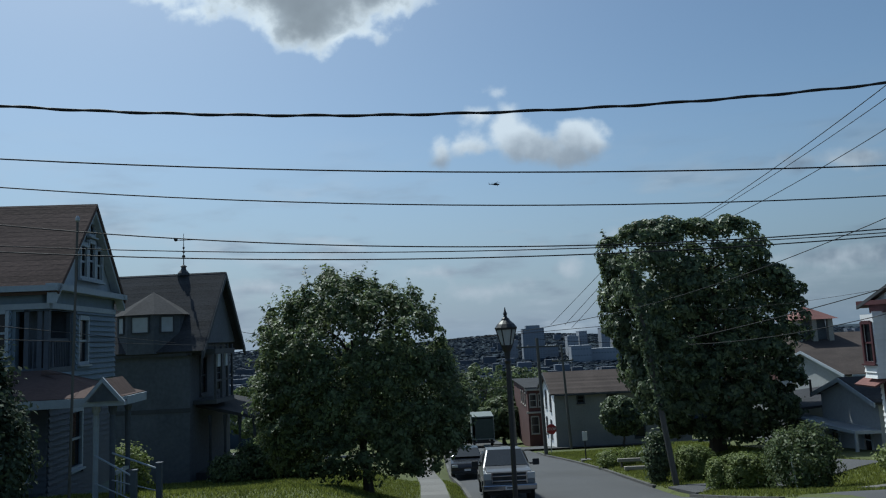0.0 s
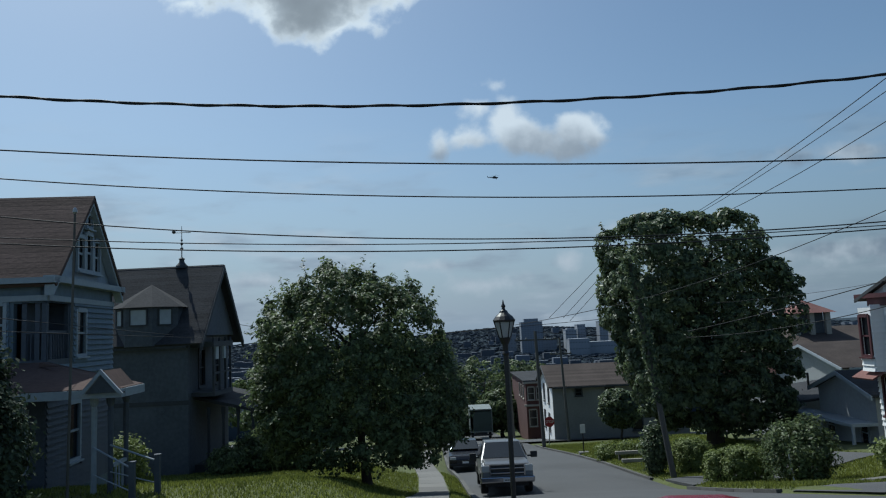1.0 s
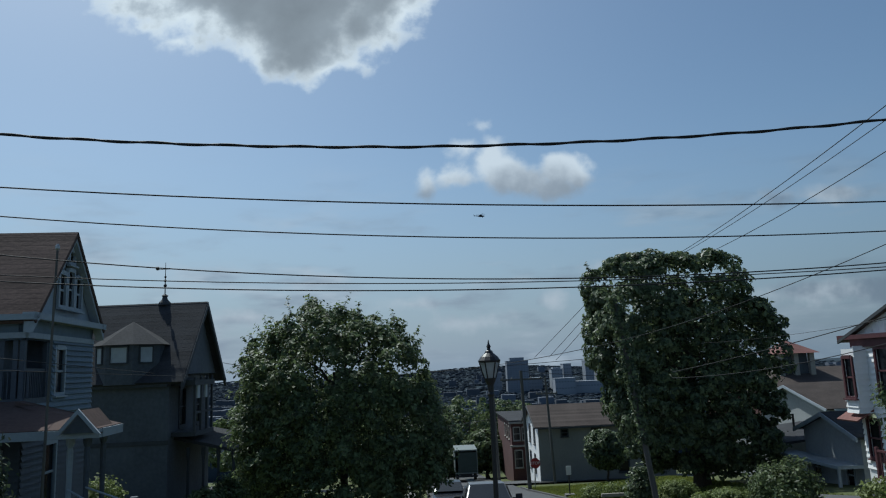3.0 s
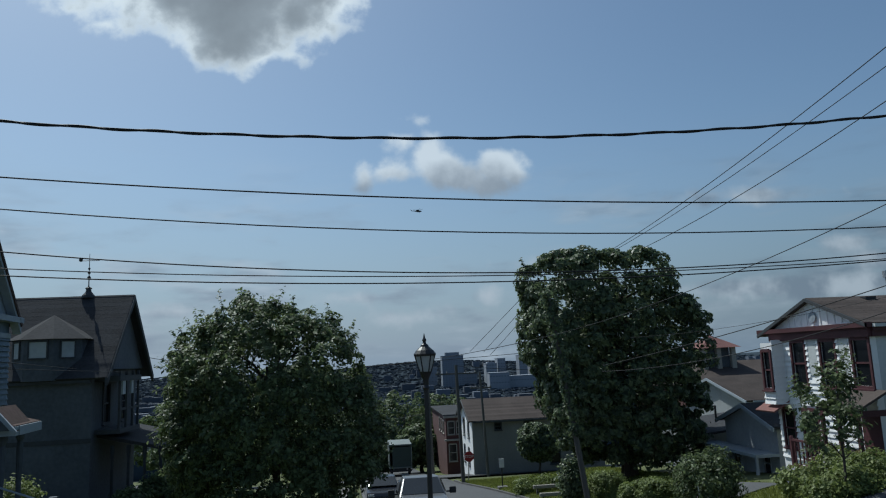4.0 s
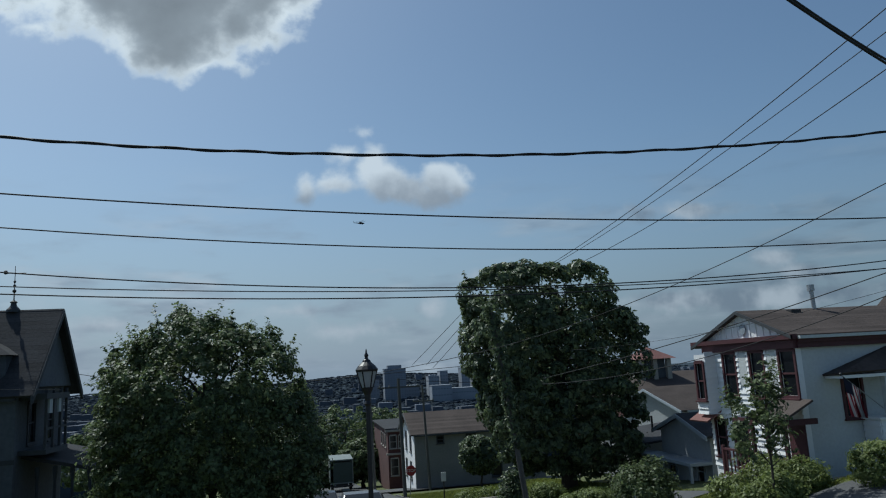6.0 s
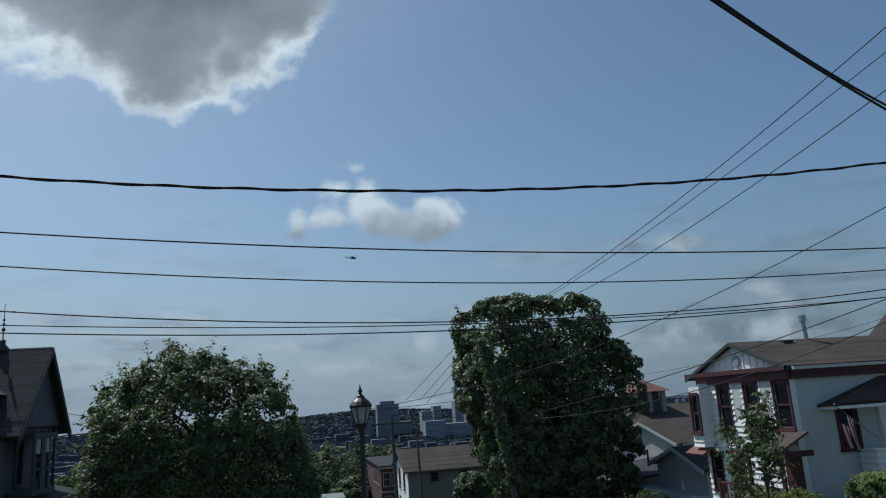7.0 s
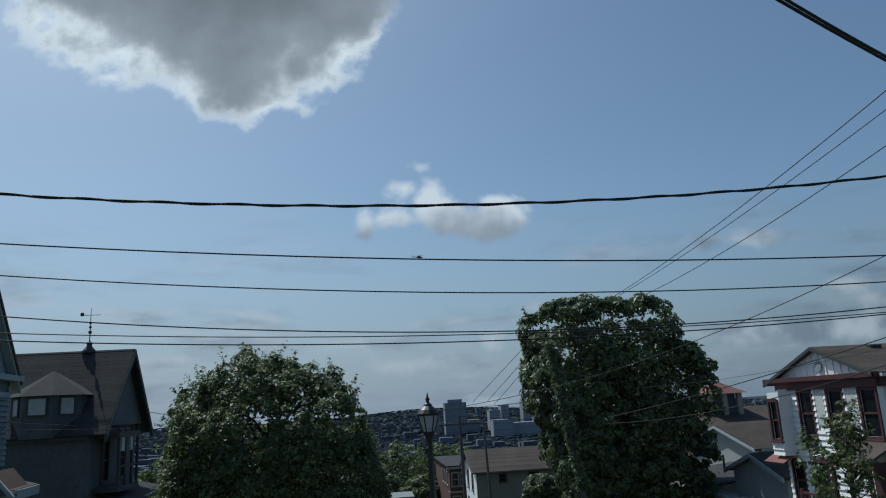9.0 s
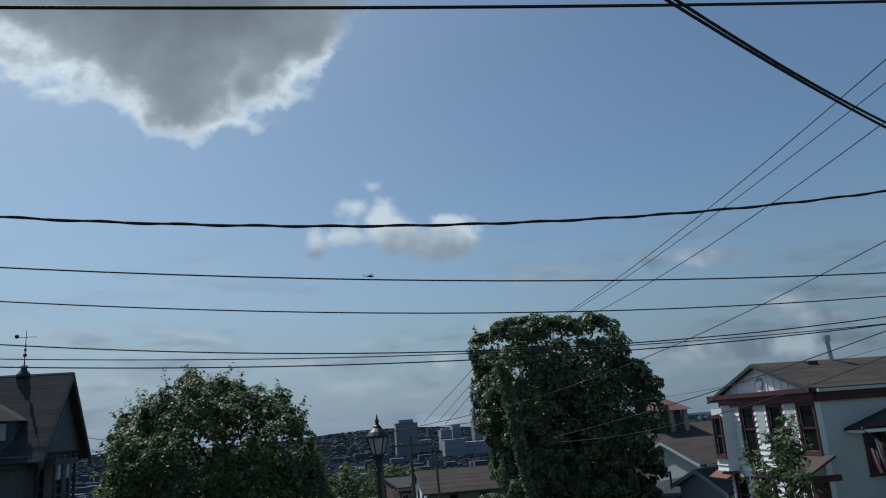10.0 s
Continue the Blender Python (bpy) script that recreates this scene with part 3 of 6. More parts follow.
def shrub(name, label, category, at, lobes, clumps, per, clump_r, leaf, mat, power=2.0, ragged=0.1, depth=0.3, group="", stems=5):
    t = thing(name, at, label, category, group)
    rnd = random.Random(int(abs(at[0] * 31 + at[1] * 7)))
    bm = bmesh.new()
    for k in range(stems):
        l = lobes[k % len(lobes)]
        tube(bm, (rnd.uniform(-0.15, 0.15), rnd.uniform(-0.15, 0.15), -0.1),
             (l[0] - at[0] + rnd.uniform(-0.5, 0.5) * l[3], l[1] - at[1] + rnd.uniform(-0.5, 0.5) * l[4], l[2] - at[2] + 0.3 * l[5]), 0.03, 0.01, 5)
    part("stem", bm, M_BARK, t)
    c, w = crown_points(lobes, clumps, per, clump_r, power, depth, ragged, at[2])
    leaf_mesh("foliage", c - np.array(at), w, leaf, mat, t)
    return t


gz = ground(-2.9, 25)
tree("round leafy tree with drooping lower branches on the lawn", (-2.9, 25, gz),
     ((-3.05, 25, 1.2, 3.55, 3.3, 2.4), (-3.2, 25, 2.7, 3.25, 3.1, 2.5), (-3.6, 25, 4.0, 2.05, 2.0, 1.6), (-3.0, 25, 0.2, 3.3, 3.1, 1.6),
      (-3.9, 25, 5.25, 0.65, 0.6, 0.7), (-1.5, 25, 3.9, 0.95, 0.9, 1.15), (-5.3, 25, 3.7, 1.15, 1.1, 1.25), (-2.4, 25, 4.7, 0.8, 0.8, 0.6)),
     (-3.3, 25, 3.4), 0.17, 1.9, 16, 1250, 85, 0.36, 0.125, M_LEAF_A, 2.2, 0.3, gz + 0.85, shoots=420, shoot_length=0.7)
gz = ground(14.6, 40)
tree("tall dense maple with a flat-topped dark green crown", (14.6, 40, gz),
     ((13.3, 40, 5.5, 4.0, 3.7, 3.65), (13.75, 40, 2.2, 3.6, 3.6, 3.5), (10.7, 40, 7.5, 1.55, 2.0, 1.5), (15.95, 40, 7.25, 1.75, 2.2, 1.45), (17.05, 40, 3.0, 2.2, 2.7, 3.65),
      (16.6, 40, 0.0, 2.15, 2.6, 2.9), (14.2, 40, 0.0, 3.4, 3.3, 2.5), (15.9, 40, -1.9, 1.6, 2.0, 1.7)), (14.2, 40, 6.5), 0.42, 3.2, 20,
     1700, 85, 0.52, 0.24, M_LEAF_B, 5.0, 0.3, gz + 0.9, shoots=150, shoot_length=0.6)


# ------------------------------------------------------------------ houses: shared pieces
def window(parent, wall, u, v, z0, z1, w, trim, pane=None, sash=True, blind=0.0, sill=True, deep=0.05, name="window"):
    """A sash window set in a wall: wall is 'x-' or 'x+' or 'y-' (the way it faces), u its plane, v the middle along the wall."""
    def put(a0, a1, d0, d1, h0, h1):
        if wall == "y-":
            return (a0, a1, u - d1, u - d0, h0, h1)
        if wall == "x-":
            return (u - d1, u - d0, a0, a1, h0, h1)
        return (u + d0, u + d1, a0, a1, h0, h1)
    t = 0.09
    h = w / 2
    win = part(name, boxes(put(v - h, v + h, -0.12, -0.08, z0, z1)), M_BLIND if blind >= 1 else M_PLASTIC, parent)
    part("frame_surround", boxes(put(v - h - t, v - h, -0.02, deep, z0 - t, z1 + t), put(v + h, v + h + t, -0.02, deep, z0 - t, z1 + t),
                                put(v - h, v + h, -0.02, deep + 0.01, z1, z1 + t + 0.04), put(v - h, v + h, -0.02, deep, z0 - t, z0)), trim, win)
    zm = (z0 + z1) / 2
    part("pane", boxes(put(v - h, v + h, -0.05, -0.04, zm, z1)), pane or M_GLASS, win)
    part("pane", boxes(put(v - h, v + h, -0.055, -0.045, z0, zm)), pane or M_GLASS, win)
    if sash:
        part("sash_bar", boxes(put(v - h, v + h, -0.04, 0.0, zm - 0.03, zm + 0.03)), trim, win)
    if sill:
        part("sill", boxes(put(v - h - t - 0.04, v + h + t + 0.04, 0.0, deep + 0.07, z0 - t - 0.05, z0 - t)), trim, win)
    return win


def wall_with_holes(a0, a1, z0, z1, holes, wall, plane, thick=0.2):
    """A wall of given thickness cut up round its rectangular holes (a0, a1, z0, z1)."""
    bm = bmesh.new()
    cuts_a = sorted({a0, a1, *[min(max(v, a0), a1) for h in holes for v in h[:2]]})
    cuts_z = sorted({z0, z1, *[min(max(v, z0), z1) for h in holes for v in h[2:]]})
    inner = {"y-": plane + thick, "x-": plane + thick, "x+": plane - thick}[wall]
    made = {}

    def corner(i, j, side):
        if (i, j, side) not in made:
            d = inner if side else plane
            made[i, j, side] = bm.verts.new((cuts_a[i], d, cuts_z[j]) if wall == "y-" else (d, cuts_a[i], cuts_z[j]))
        return made[i, j, side]

    def solid(i, j):
        if not (0 <= i < len(cuts_a) - 1 and 0 <= j < len(cuts_z) - 1):
            return False
        ca, cz = (cuts_a[i] + cuts_a[i + 1]) / 2, (cuts_z[j] + cuts_z[j + 1]) / 2
        return not any(h[0] < ca < h[1] and h[2] < cz < h[3] for h in holes)
    for i in range(len(cuts_a) - 1):
        for j in range(len(cuts_z) - 1):
            if not solid(i, j):
                continue
            for s in (0, 1):
                bm.faces.new((corner(i, j, s), corner(i + 1, j, s), corner(i + 1, j + 1, s), corner(i, j + 1, s)))
            for (di, dj), (p, q) in (((-1, 0), ((i, j), (i, j + 1))), ((1, 0), ((i + 1, j), (i + 1, j + 1))), ((0, -1), ((i, j), (i + 1, j))), ((0, 1), ((i, j + 1), (i + 1, j + 1)))):
                if not solid(i + di, j + dj):
                    bm.faces.new((corner(*p, 0), corner(*q, 0), corner(*q, 1), corner(*p, 1)))
    return bm


def boards(parent, wall, plane, a0, a1, z0, z1, step, holes, mat, limit=None, name="clapboard"):
    """Lapped boards, each a piece of its own, broken where a window stands."""
    made = {}
    z = z0
    while z < z1 - 0.02:
        spans = [(a0, a1)] if limit is None else [limit(z + step / 2)]
        for h in holes:
            if h[2] - 0.02 < z + step / 2 < h[3] + 0.02:
                nxt = []
                for s, e in spans:
                    if h[0] > s:
                        nxt.append((s, min(e, h[0])))
                    if h[1] < e:
                        nxt.append((max(s, h[1]), e))
                spans = [q for q in nxt if q[1] - q[0] > 0.04]
        for s, e in spans:
            if e - s < 0.04:
                continue
            key = round(e - s, 2)
            if key not in made:
                out = ((0.0, 0.0), (-0.06, 0.0), (-0.006, step), (0.0, step))
                bm = bmesh.new()
                if wall == "y-":
                    prism(bm, out, "x", 0, e - s)
                elif wall == "x-":
                    prism(bm, out, "y", 0, e - s)
                else:
                    prism(bm, [(-p, q) for p, q in out], "y", 0, e - s)
                bmesh.ops.recalc_face_normals(bm, faces=bm.faces)
                made[key] = bpy.data.meshes.new(name)
                bm.to_mesh(made[key])
                bm.free()
                made[key].materials.append(mat)
            piece(name, made[key], parent, (s, plane, z) if wall == "y-" else (plane, s, z))
        z += step


def shingled(parent, corners, thick, mat, rows, name="roof", courses=True):
    """A roof slope from eave to ridge (eave left, eave right, ridge right, ridge left) with courses of shingles as thin strips on it."""
    roof = part(name, slab(bmesh.new(), corners, thick), mat, parent)
    if courses:
        e0, e1, r1, r0 = [Vector(c) for c in corners]
        up = (e1 - e0).cross(r0 - e0).normalized()
        up = up if up.z > 0 else -up
        for k in range(rows):
            f0, f1 = k / rows, (k + 1.1) / rows
            bm = bmesh.new()
            a, b, c, d = e0.lerp(r0, f0), e1.lerp(r1, f0), e1.lerp(r1, min(1, f1)), e0.lerp(r0, min(1, f1))
            lift = up * 0.006
            v = [bm.verts.new(p) for p in (a + up * 0.002, b + up * 0.002, a + lift, b + lift, c + up * 0.004, d + up * 0.004)]
            bm.faces.new((v[0], v[1], v[3], v[2])), bm.faces.new((v[2], v[3], v[4], v[5]))
            part("shingle_course", bm, mat, roof)
    return roof


def gable_wall(plane, y0, y1, ym, z0, z1, thick, way=1):
    bm = bmesh.new()
    prism(bm, ((y0, z0), (y1, z0), (ym, z1)), "x", plane, plane - way * thick)
    return bm


# ------------------------------------------------------------------ pale blue house
def blue_house():
    g = -1.0
    h = thing("house", (-13.5, 20.5, g), "pale blue clapboard house with brown-red roof and a wraparound porch", "house")

    def w(bm, name, mat, parent=h, label=""):
        bmesh.ops.translate(bm, verts=bm.verts, vec=(13.5, -20.5, -g))
        return (part_each if name in SPLIT else part)(name, bm, mat, parent, label)
    X, Y0, Y1, EZ, RZ, YM = -10.45, 18.7, 23.4, 5.3, 7.85, 21.05
    # walls, cut for the corner balcony and the openings
    front = [(-12.0, -11.55, 3.5, 4.5), (-11.3, X, 3.05, 4.55), (-11.5, -10.95, 0.3, 1.7), (-12.9, -12.4, 3.5, 4.5)]
    side = [(Y0, 20.2, 3.05, 4.55), (20.55, 21.15, 3.15, 4.35), (20.1, 20.8, 0.25, 1.75)]
    w(wall_with_holes(-19.0, X, g - 1.0, EZ, front, "y-", Y0), "wall", M_BLUE)
    w(wall_with_holes(Y0, Y1, g - 1.0, EZ, side, "x+", X), "wall", M_BLUE)
    w(boxes((-19, X, Y1 - 0.2, Y1, g - 1, EZ), (-19, -18.8, Y0, Y1, g - 1, EZ)), "wall", M_BLUE)
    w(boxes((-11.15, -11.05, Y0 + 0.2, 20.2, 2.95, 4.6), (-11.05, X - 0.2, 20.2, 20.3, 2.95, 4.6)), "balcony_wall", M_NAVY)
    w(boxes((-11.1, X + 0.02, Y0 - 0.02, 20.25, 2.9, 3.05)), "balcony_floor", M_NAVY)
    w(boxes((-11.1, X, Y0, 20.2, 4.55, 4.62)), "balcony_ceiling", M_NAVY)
    for cx, cy in ((X - 0.1, Y0 + 0.1), (-11.05, Y0 + 0.1), (X - 0.1, 20.15), (-10.72, Y0 + 0.1)):
        w(boxes((cx - 0.06, cx + 0.06, cy - 0.06, cy + 0.06, 3.05, 4.55)), "balcony_post", M_NAVY)
    for k in range(14):
        yy = Y0 + 0.15 + k * 0.105
        w(boxes((X - 0.12, X - 0.09, yy, yy + 0.03, 3.05, 3.75)), "baluster", M_NAVY)
    for k in range(7):
        xx = -11.0 + k * 0.1
        w(boxes((xx, xx + 0.03, Y0 + 0.07, Y0 + 0.1, 3.05, 3.75)), "baluster", M_NAVY)
    w(boxes((-11.08, X - 0.08, Y0 + 0.05, Y0 + 0.12, 3.75, 3.82), (X - 0.14, X - 0.07, Y0 + 0.1, 20.2, 3.75, 3.82)), "rail", M_NAVY)
    # roof and gable
    o = 0.25
    drop = (RZ - EZ) / (YM - Y0) * o
    shingled_at = [((-19.4, Y0 - o, EZ - drop), (X + 0.3, Y0 - o, EZ - drop), (X + 0.3, YM, RZ), (-19.4, YM, RZ)),
                   ((-19.4, Y1 + o, EZ - drop), (X + 0.3, Y1 + o, EZ - drop), (X + 0.3, YM, RZ), (-19.4, YM, RZ))]
    for c, rows in zip(shingled_at, (18, 1)):
        shingled(h, [(x + 13.5, y - 20.5, z - g) for x, y, z in c], 0.1, M_RED_ROOF, rows, courses=rows > 1)
    w(gable_wall(X, Y0, Y1, YM, EZ, RZ - 0.08, 0.2), "gable_wall", M_BLUE_TRIM)
    for a, b in ((Y0 - o, YM), (Y1 + o, YM)):
        bm = bmesh.new()
        z0, z1 = EZ - drop, RZ
        prism(bm, ((a, z0 - 0.3), (b, z1 - 0.3), (b, z1 - 0.03), (a, z0 - 0.03)), "x", X + 0.02, X + 0.26)
        w(bm, "bargeboard", M_BLUE_TRIM)
    w(boxes((X, X + 0.3, Y0 - 0.3, Y1 + 0.35, EZ - 0.22, EZ - 0.05), (-19, X + 0.3, Y0 - 0.35, Y0, EZ - 0.25, EZ - 0.1)), "cornice", M_BLUE_TRIM)
    w(boxes((X, X + 0.06, Y0, Y1, 4.6, 4.75), (-19, X, Y0 - 0.06, Y0, 4.6, 4.75)), "belt_course", M_BLUE_TRIM)

    def win(wall, u, v, z0, z1, width, trim=M_BLUE_TRIM, **k):
        du, dv = (13.5, -20.5) if wall != "y-" else (-20.5, 13.5)
        return window(h, wall, u + du, v + dv, z0 - g, z1 - g, width, trim, **k)
    for yy in (20.6, 21.2, 21.8):
        win("x+", X + 0.07, yy, 5.62, 6.5 + (0.15 if yy == 21.2 else 0), 0.4)
    win("x+", X + 0.07, 21.2, 6.95, 7.25, 0.35, sash=False)
    win("x+", X, 20.85, 3.15, 4.35, 0.6)
    win("x+", X, 20.45, 0.25, 1.75, 0.7)
    win("y-", Y0, -11.77, 3.5, 4.5, 0.45)
    win("y-", Y0, -12.65, 3.5, 4.5, 0.5)
    win("y-", Y0, -11.22, 0.3, 1.7, 0.55)
    # clapboards of the two seen walls; dark lower boards carry the porch's shade as colour
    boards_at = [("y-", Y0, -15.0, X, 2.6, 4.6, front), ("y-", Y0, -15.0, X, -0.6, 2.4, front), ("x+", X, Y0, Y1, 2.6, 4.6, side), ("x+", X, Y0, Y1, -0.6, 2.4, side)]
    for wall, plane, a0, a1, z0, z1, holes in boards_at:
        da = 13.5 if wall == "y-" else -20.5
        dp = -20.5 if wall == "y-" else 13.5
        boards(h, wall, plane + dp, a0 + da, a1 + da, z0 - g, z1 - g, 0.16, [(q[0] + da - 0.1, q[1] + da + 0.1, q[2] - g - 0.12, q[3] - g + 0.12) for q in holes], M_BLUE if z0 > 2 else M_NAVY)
    # porch: floor, roof with a small pediment, posts, rail and steps
    PX, PY, PZ = -8.15, 16.95, 2.35
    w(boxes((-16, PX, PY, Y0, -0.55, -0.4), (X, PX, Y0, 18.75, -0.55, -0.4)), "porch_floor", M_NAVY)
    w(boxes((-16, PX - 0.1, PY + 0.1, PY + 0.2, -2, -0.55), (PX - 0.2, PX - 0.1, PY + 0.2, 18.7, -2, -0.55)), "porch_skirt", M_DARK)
    bm = bmesh.new()
    slab(bm, ((-16, PY - 0.25, PZ), (PX + 0.25, PY - 0.25, PZ), (X, Y0, PZ + 0.65), (-16, Y0, PZ + 0.65)), 0.1)
    roof = w(bm, "porch_roof", M_RED_ROOF)
    bm = bmesh.new()
    slab(bm, ((PX + 0.25, PY - 0.25, PZ), (PX + 0.25, 18.3, PZ), (X, 18.3, PZ + 0.65), (X, Y0, PZ + 0.65)), 0.1)
    w(bm, "porch_roof", M_RED_ROOF)
    w(boxes((-16, PX + 0.27, PY - 0.29, PY - 0.1, PZ - 0.22, PZ - 0.02), (PX + 0.1, PX + 0.29, PY - 0.1, 18.3, PZ - 0.22, PZ - 0.02)), "fascia", M_BLUE_TRIM)
    bm = bmesh.new()
    prism(bm, ((-8.70, PZ - 0.1), (-7.92, PZ - 0.1), (-8.31, PZ + 0.36)), "y", PY - 0.38, PY - 0.28)
    w(bm, "pediment", M_DARK)
    bm = bmesh.new()
    for s in (-1, 1):
        prism(bm, ((-8.31 + s * 0.5, PZ - 0.12), (-8.31, PZ + 0.46), (-8.31, PZ + 0.34), (-8.31 + s * 0.39, PZ - 0.12)), "y", PY - 0.46, PY - 0.39)
    w(bm, "pediment_trim", M_BLUE_TRIM)
    bm = prism(bmesh.new(), ((-8.76, PZ - 0.12), (-7.86, PZ - 0.12), (-8.31, PZ + 0.42)), "y", PY - 0.275, PY + 0.9)
    w(bm, "pediment_roof", M_RED_ROOF)
    for px_, py_ in ((-8.65, PY + 0.12), (PX - 0.12, PY + 0.12), (PX - 0.12, 18.15), (-11.5, PY + 0.12), (-14.5, PY + 0.12)):
        bm = lathe(bmesh.new(), ((0.11, 0), (0.11, 0.12), (0.07, 0.2), (0.06, 1.2), (0.075, 2.2), (0.06, 2.3), (0.1, 2.4), (0.1, 2.55)), 10, (px_, py_, -0.4))
        w(bm, "porch_post", M_BLUE_TRIM if px_ == -8.65 else M_NAVY)
    for k in range(4):
        w(boxes((PX - 0.14, PX - 0.1, 17.4 + k * 0.24, 17.44 + k * 0.24, -0.4, 0.45)), "baluster", M_BLUE_TRIM)
    w(boxes((PX - 0.17, PX - 0.08, 17.2, 18.2, 0.45, 0.53)), "rail", M_BLUE_TRIM)
    for k in range(5):
        w(boxes((PX + 0.24 * k, PX + 0.24 * (k + 1), PY - 1.1, PY - 0.05, -1.9, -0.57 - 0.17 * k)), "step", M_NAVY)
    for dx, dy in ((0, 0), (0.3, 0.85)):
        top, low_end = Vector((-8.55 + dx, 16.75 + dy * 0.3, 1.0)), Vector((-7.36 + dx, 15.78 + dy, 0.62))
        w(tube(bmesh.new(), top, low_end, 0.022), "handrail", M_BLUE_TRIM)
        w(tube(bmesh.new(), top - Vector((0, 0, 0.62)), low_end - Vector((0, 0, 0.5)), 0.014), "lower_rail", M_BLUE_TRIM)
        w(boxes((low_end.x - 0.06, low_end.x + 0.06, low_end.y - 0.06, low_end.y + 0.06, -1.6, low_end.z + 0.12)), "newel_post", M_NAVY)
        w(boxes((low_end.x - 0.075, low_end.x + 0.075, low_end.y - 0.075, low_end.y + 0.075, low_end.z + 0.12, low_end.z + 0.16)), "newel_cap", M_NAVY)
    # the house stands a little askew to the street
    pivot, turn = Vector((-10.45, 18.7, g)), Matrix.Rotation(radians(6), 3, "Z")
    h.location, h.rotation_euler = pivot + turn @ (h.location - pivot), (0, 0, radians(6))
    return h


blue_house()


# ------------------------------------------------------------------ dark slate house
def dark_house():
    ox, oy, g = -14.5, 36.0, -2.5
    h = thing("house", (ox, oy, g), "dark slate-painted house with steep charcoal roof and turret dormer", "house")

    def w(bm, name, mat, parent=h, label=""):
        bmesh.ops.translate(bm, verts=bm.verts, vec=(-ox, -oy, -g))
        return (part_each if name in SPLIT else part)(name, bm, mat, parent, label)

    def win(wall, u, v, z0, z1, width, trim=M_DARK_TRIM, **k):
        du, dv = (-ox, -oy) if wall != "y-" else (-oy, -ox)
        return window(h, wall, u + du, v + dv, z0 - g, z1 - g, width, trim, **k)
    X, XL, Y0, Y1, EZ, RZ, YM = -12.0, -24.0, 33.2, 39.2, 3.7, 7.2, 36.3
    w(boxes((XL, X, Y0, Y0 + 0.2, g - 2, EZ), (XL, X, Y1 - 0.2, Y1, g - 2, EZ), (XL, XL + 0.2, Y0 + 0.2, Y1 - 0.2, g - 2, EZ)), "wall", M_DARK)
    w(wall_with_holes(Y0 + 0.2, Y1 - 0.2, g - 2, EZ, [(34.6, 35.4, 1.2, 2.9), (37.0, 37.8, 1.2, 2.9)], "x+", X), "wall", M_DARK)
    w(boxes((XL, X + 0.03, Y0 - 0.03, Y0, 0.45, 0.65)), "belt_course", M_DARK_TRIM)
    o = 0.4
    drop = (RZ - EZ) / (YM - Y0) * o
    for s, rows in ((Y0 - o, 20), (Y1 + o, 1)):
        shingled(h, [(x - ox, y - oy, z - g) for x, y, z in ((XL - 0.3, s, EZ - drop), (X + 0.75, s, EZ - drop), (X + 0.75, YM, RZ), (XL - 0.3, YM, RZ))], 0.12, M_DARK_ROOF, rows, courses=rows > 1)
    w(gable_wall(X + 0.35, Y0, Y1, YM, EZ - 0.1, RZ - 0.1, 0.55), "gable_wall", M_DARK)
    for a in (Y0 - o, Y1 + o):
        bm = bmesh.new()
        prism(bm, ((a, EZ - drop - 0.35), (YM, RZ - 0.35), (YM, RZ - 0.02), (a, EZ - drop - 0.02)), "x", X + 0.68, X + 0.8)
        w(bm, "bargeboard", M_DARK_TRIM)
    win("x+", X, 35.0, 1.2, 2.9, 0.8), win("x+", X, 37.4, 1.2, 2.9, 0.8)
    # turret dormer
    cx, cy, r = -14.1, 34.2, 1.6
    ring = [(cx + r * math.cos(radians(22.5 + 45 * k)), cy + r * math.sin(radians(22.5 + 45 * k))) for k in range(8)]
    w(prism(bmesh.new(), ring, "z", 3.2, 5.05), "dormer_wall", M_DARK)
    bm = bmesh.new()
    big = [bm.verts.new((cx + (r + 0.25) * math.cos(radians(22.5 + 45 * k)), cy + (r + 0.25) * math.sin(radians(22.5 + 45 * k)), 5.0)) for k in range(8)]
    tip = bm.verts.new((cx, cy, 6.15))
    bm.faces.new(big[::-1])
    for k in range(8):
        bm.faces.new((big[k], big[(k + 1) % 8], tip))
    w(bm, "dormer_roof", M_DARK_ROOF)
    for a, width in ((-90, 0.72), (-135, 0.55), (-45, 0.55)):
        bm = boxes((-width / 2, width / 2, -0.03, 0.03, 0, 0.68))
        m = Matrix.Translation((cx + (r * 0.93) * math.cos(radians(a)), cy + (r * 0.93) * math.sin(radians(a)), 4.2)) @ Matrix.Rotation(radians(a + 90), 4, "Z")
        bmesh.ops.transform(bm, matrix=m, verts=bm.verts)
        pane = w(bm, "window", M_BLIND)
        bm = boxes((-width / 2 - 0.06, -width / 2, -0.06, 0.02, -0.06, 0.74), (width / 2, width / 2 + 0.06, -0.06, 0.02, -0.06, 0.74),
                   (-width / 2, width / 2, -0.06, 0.02, 0.68, 0.74), (-width / 2, width / 2, -0.06, 0.02, -0.06, 0))
        bmesh.ops.transform(bm, matrix=m, verts=bm.verts)
        w(bm, "frame_surround", M_DARK_TRIM, pane)
    w(boxes((-16.0, -12.0, 32.9, Y0 - 0.03, 3.05, 3.25)), "dormer_base", M_DARK_TRIM)
    # weather vane on the ridge
    bm = lathe(bmesh.new(), ((0.32, 0), (0.3, 0.12), (0.14, 0.3), (0.12, 0.42), (0.17, 0.48), (0.05, 0.56)), 10, (-13.42, YM, 7.1))
    w(bm, "ridge_cap", M_DARK_TRIM)
    bm = bmesh.new()
    tube(bm, (-13.42, YM, 7.6), (-13.42, YM, 9.3), 0.03, 0.012, 6)
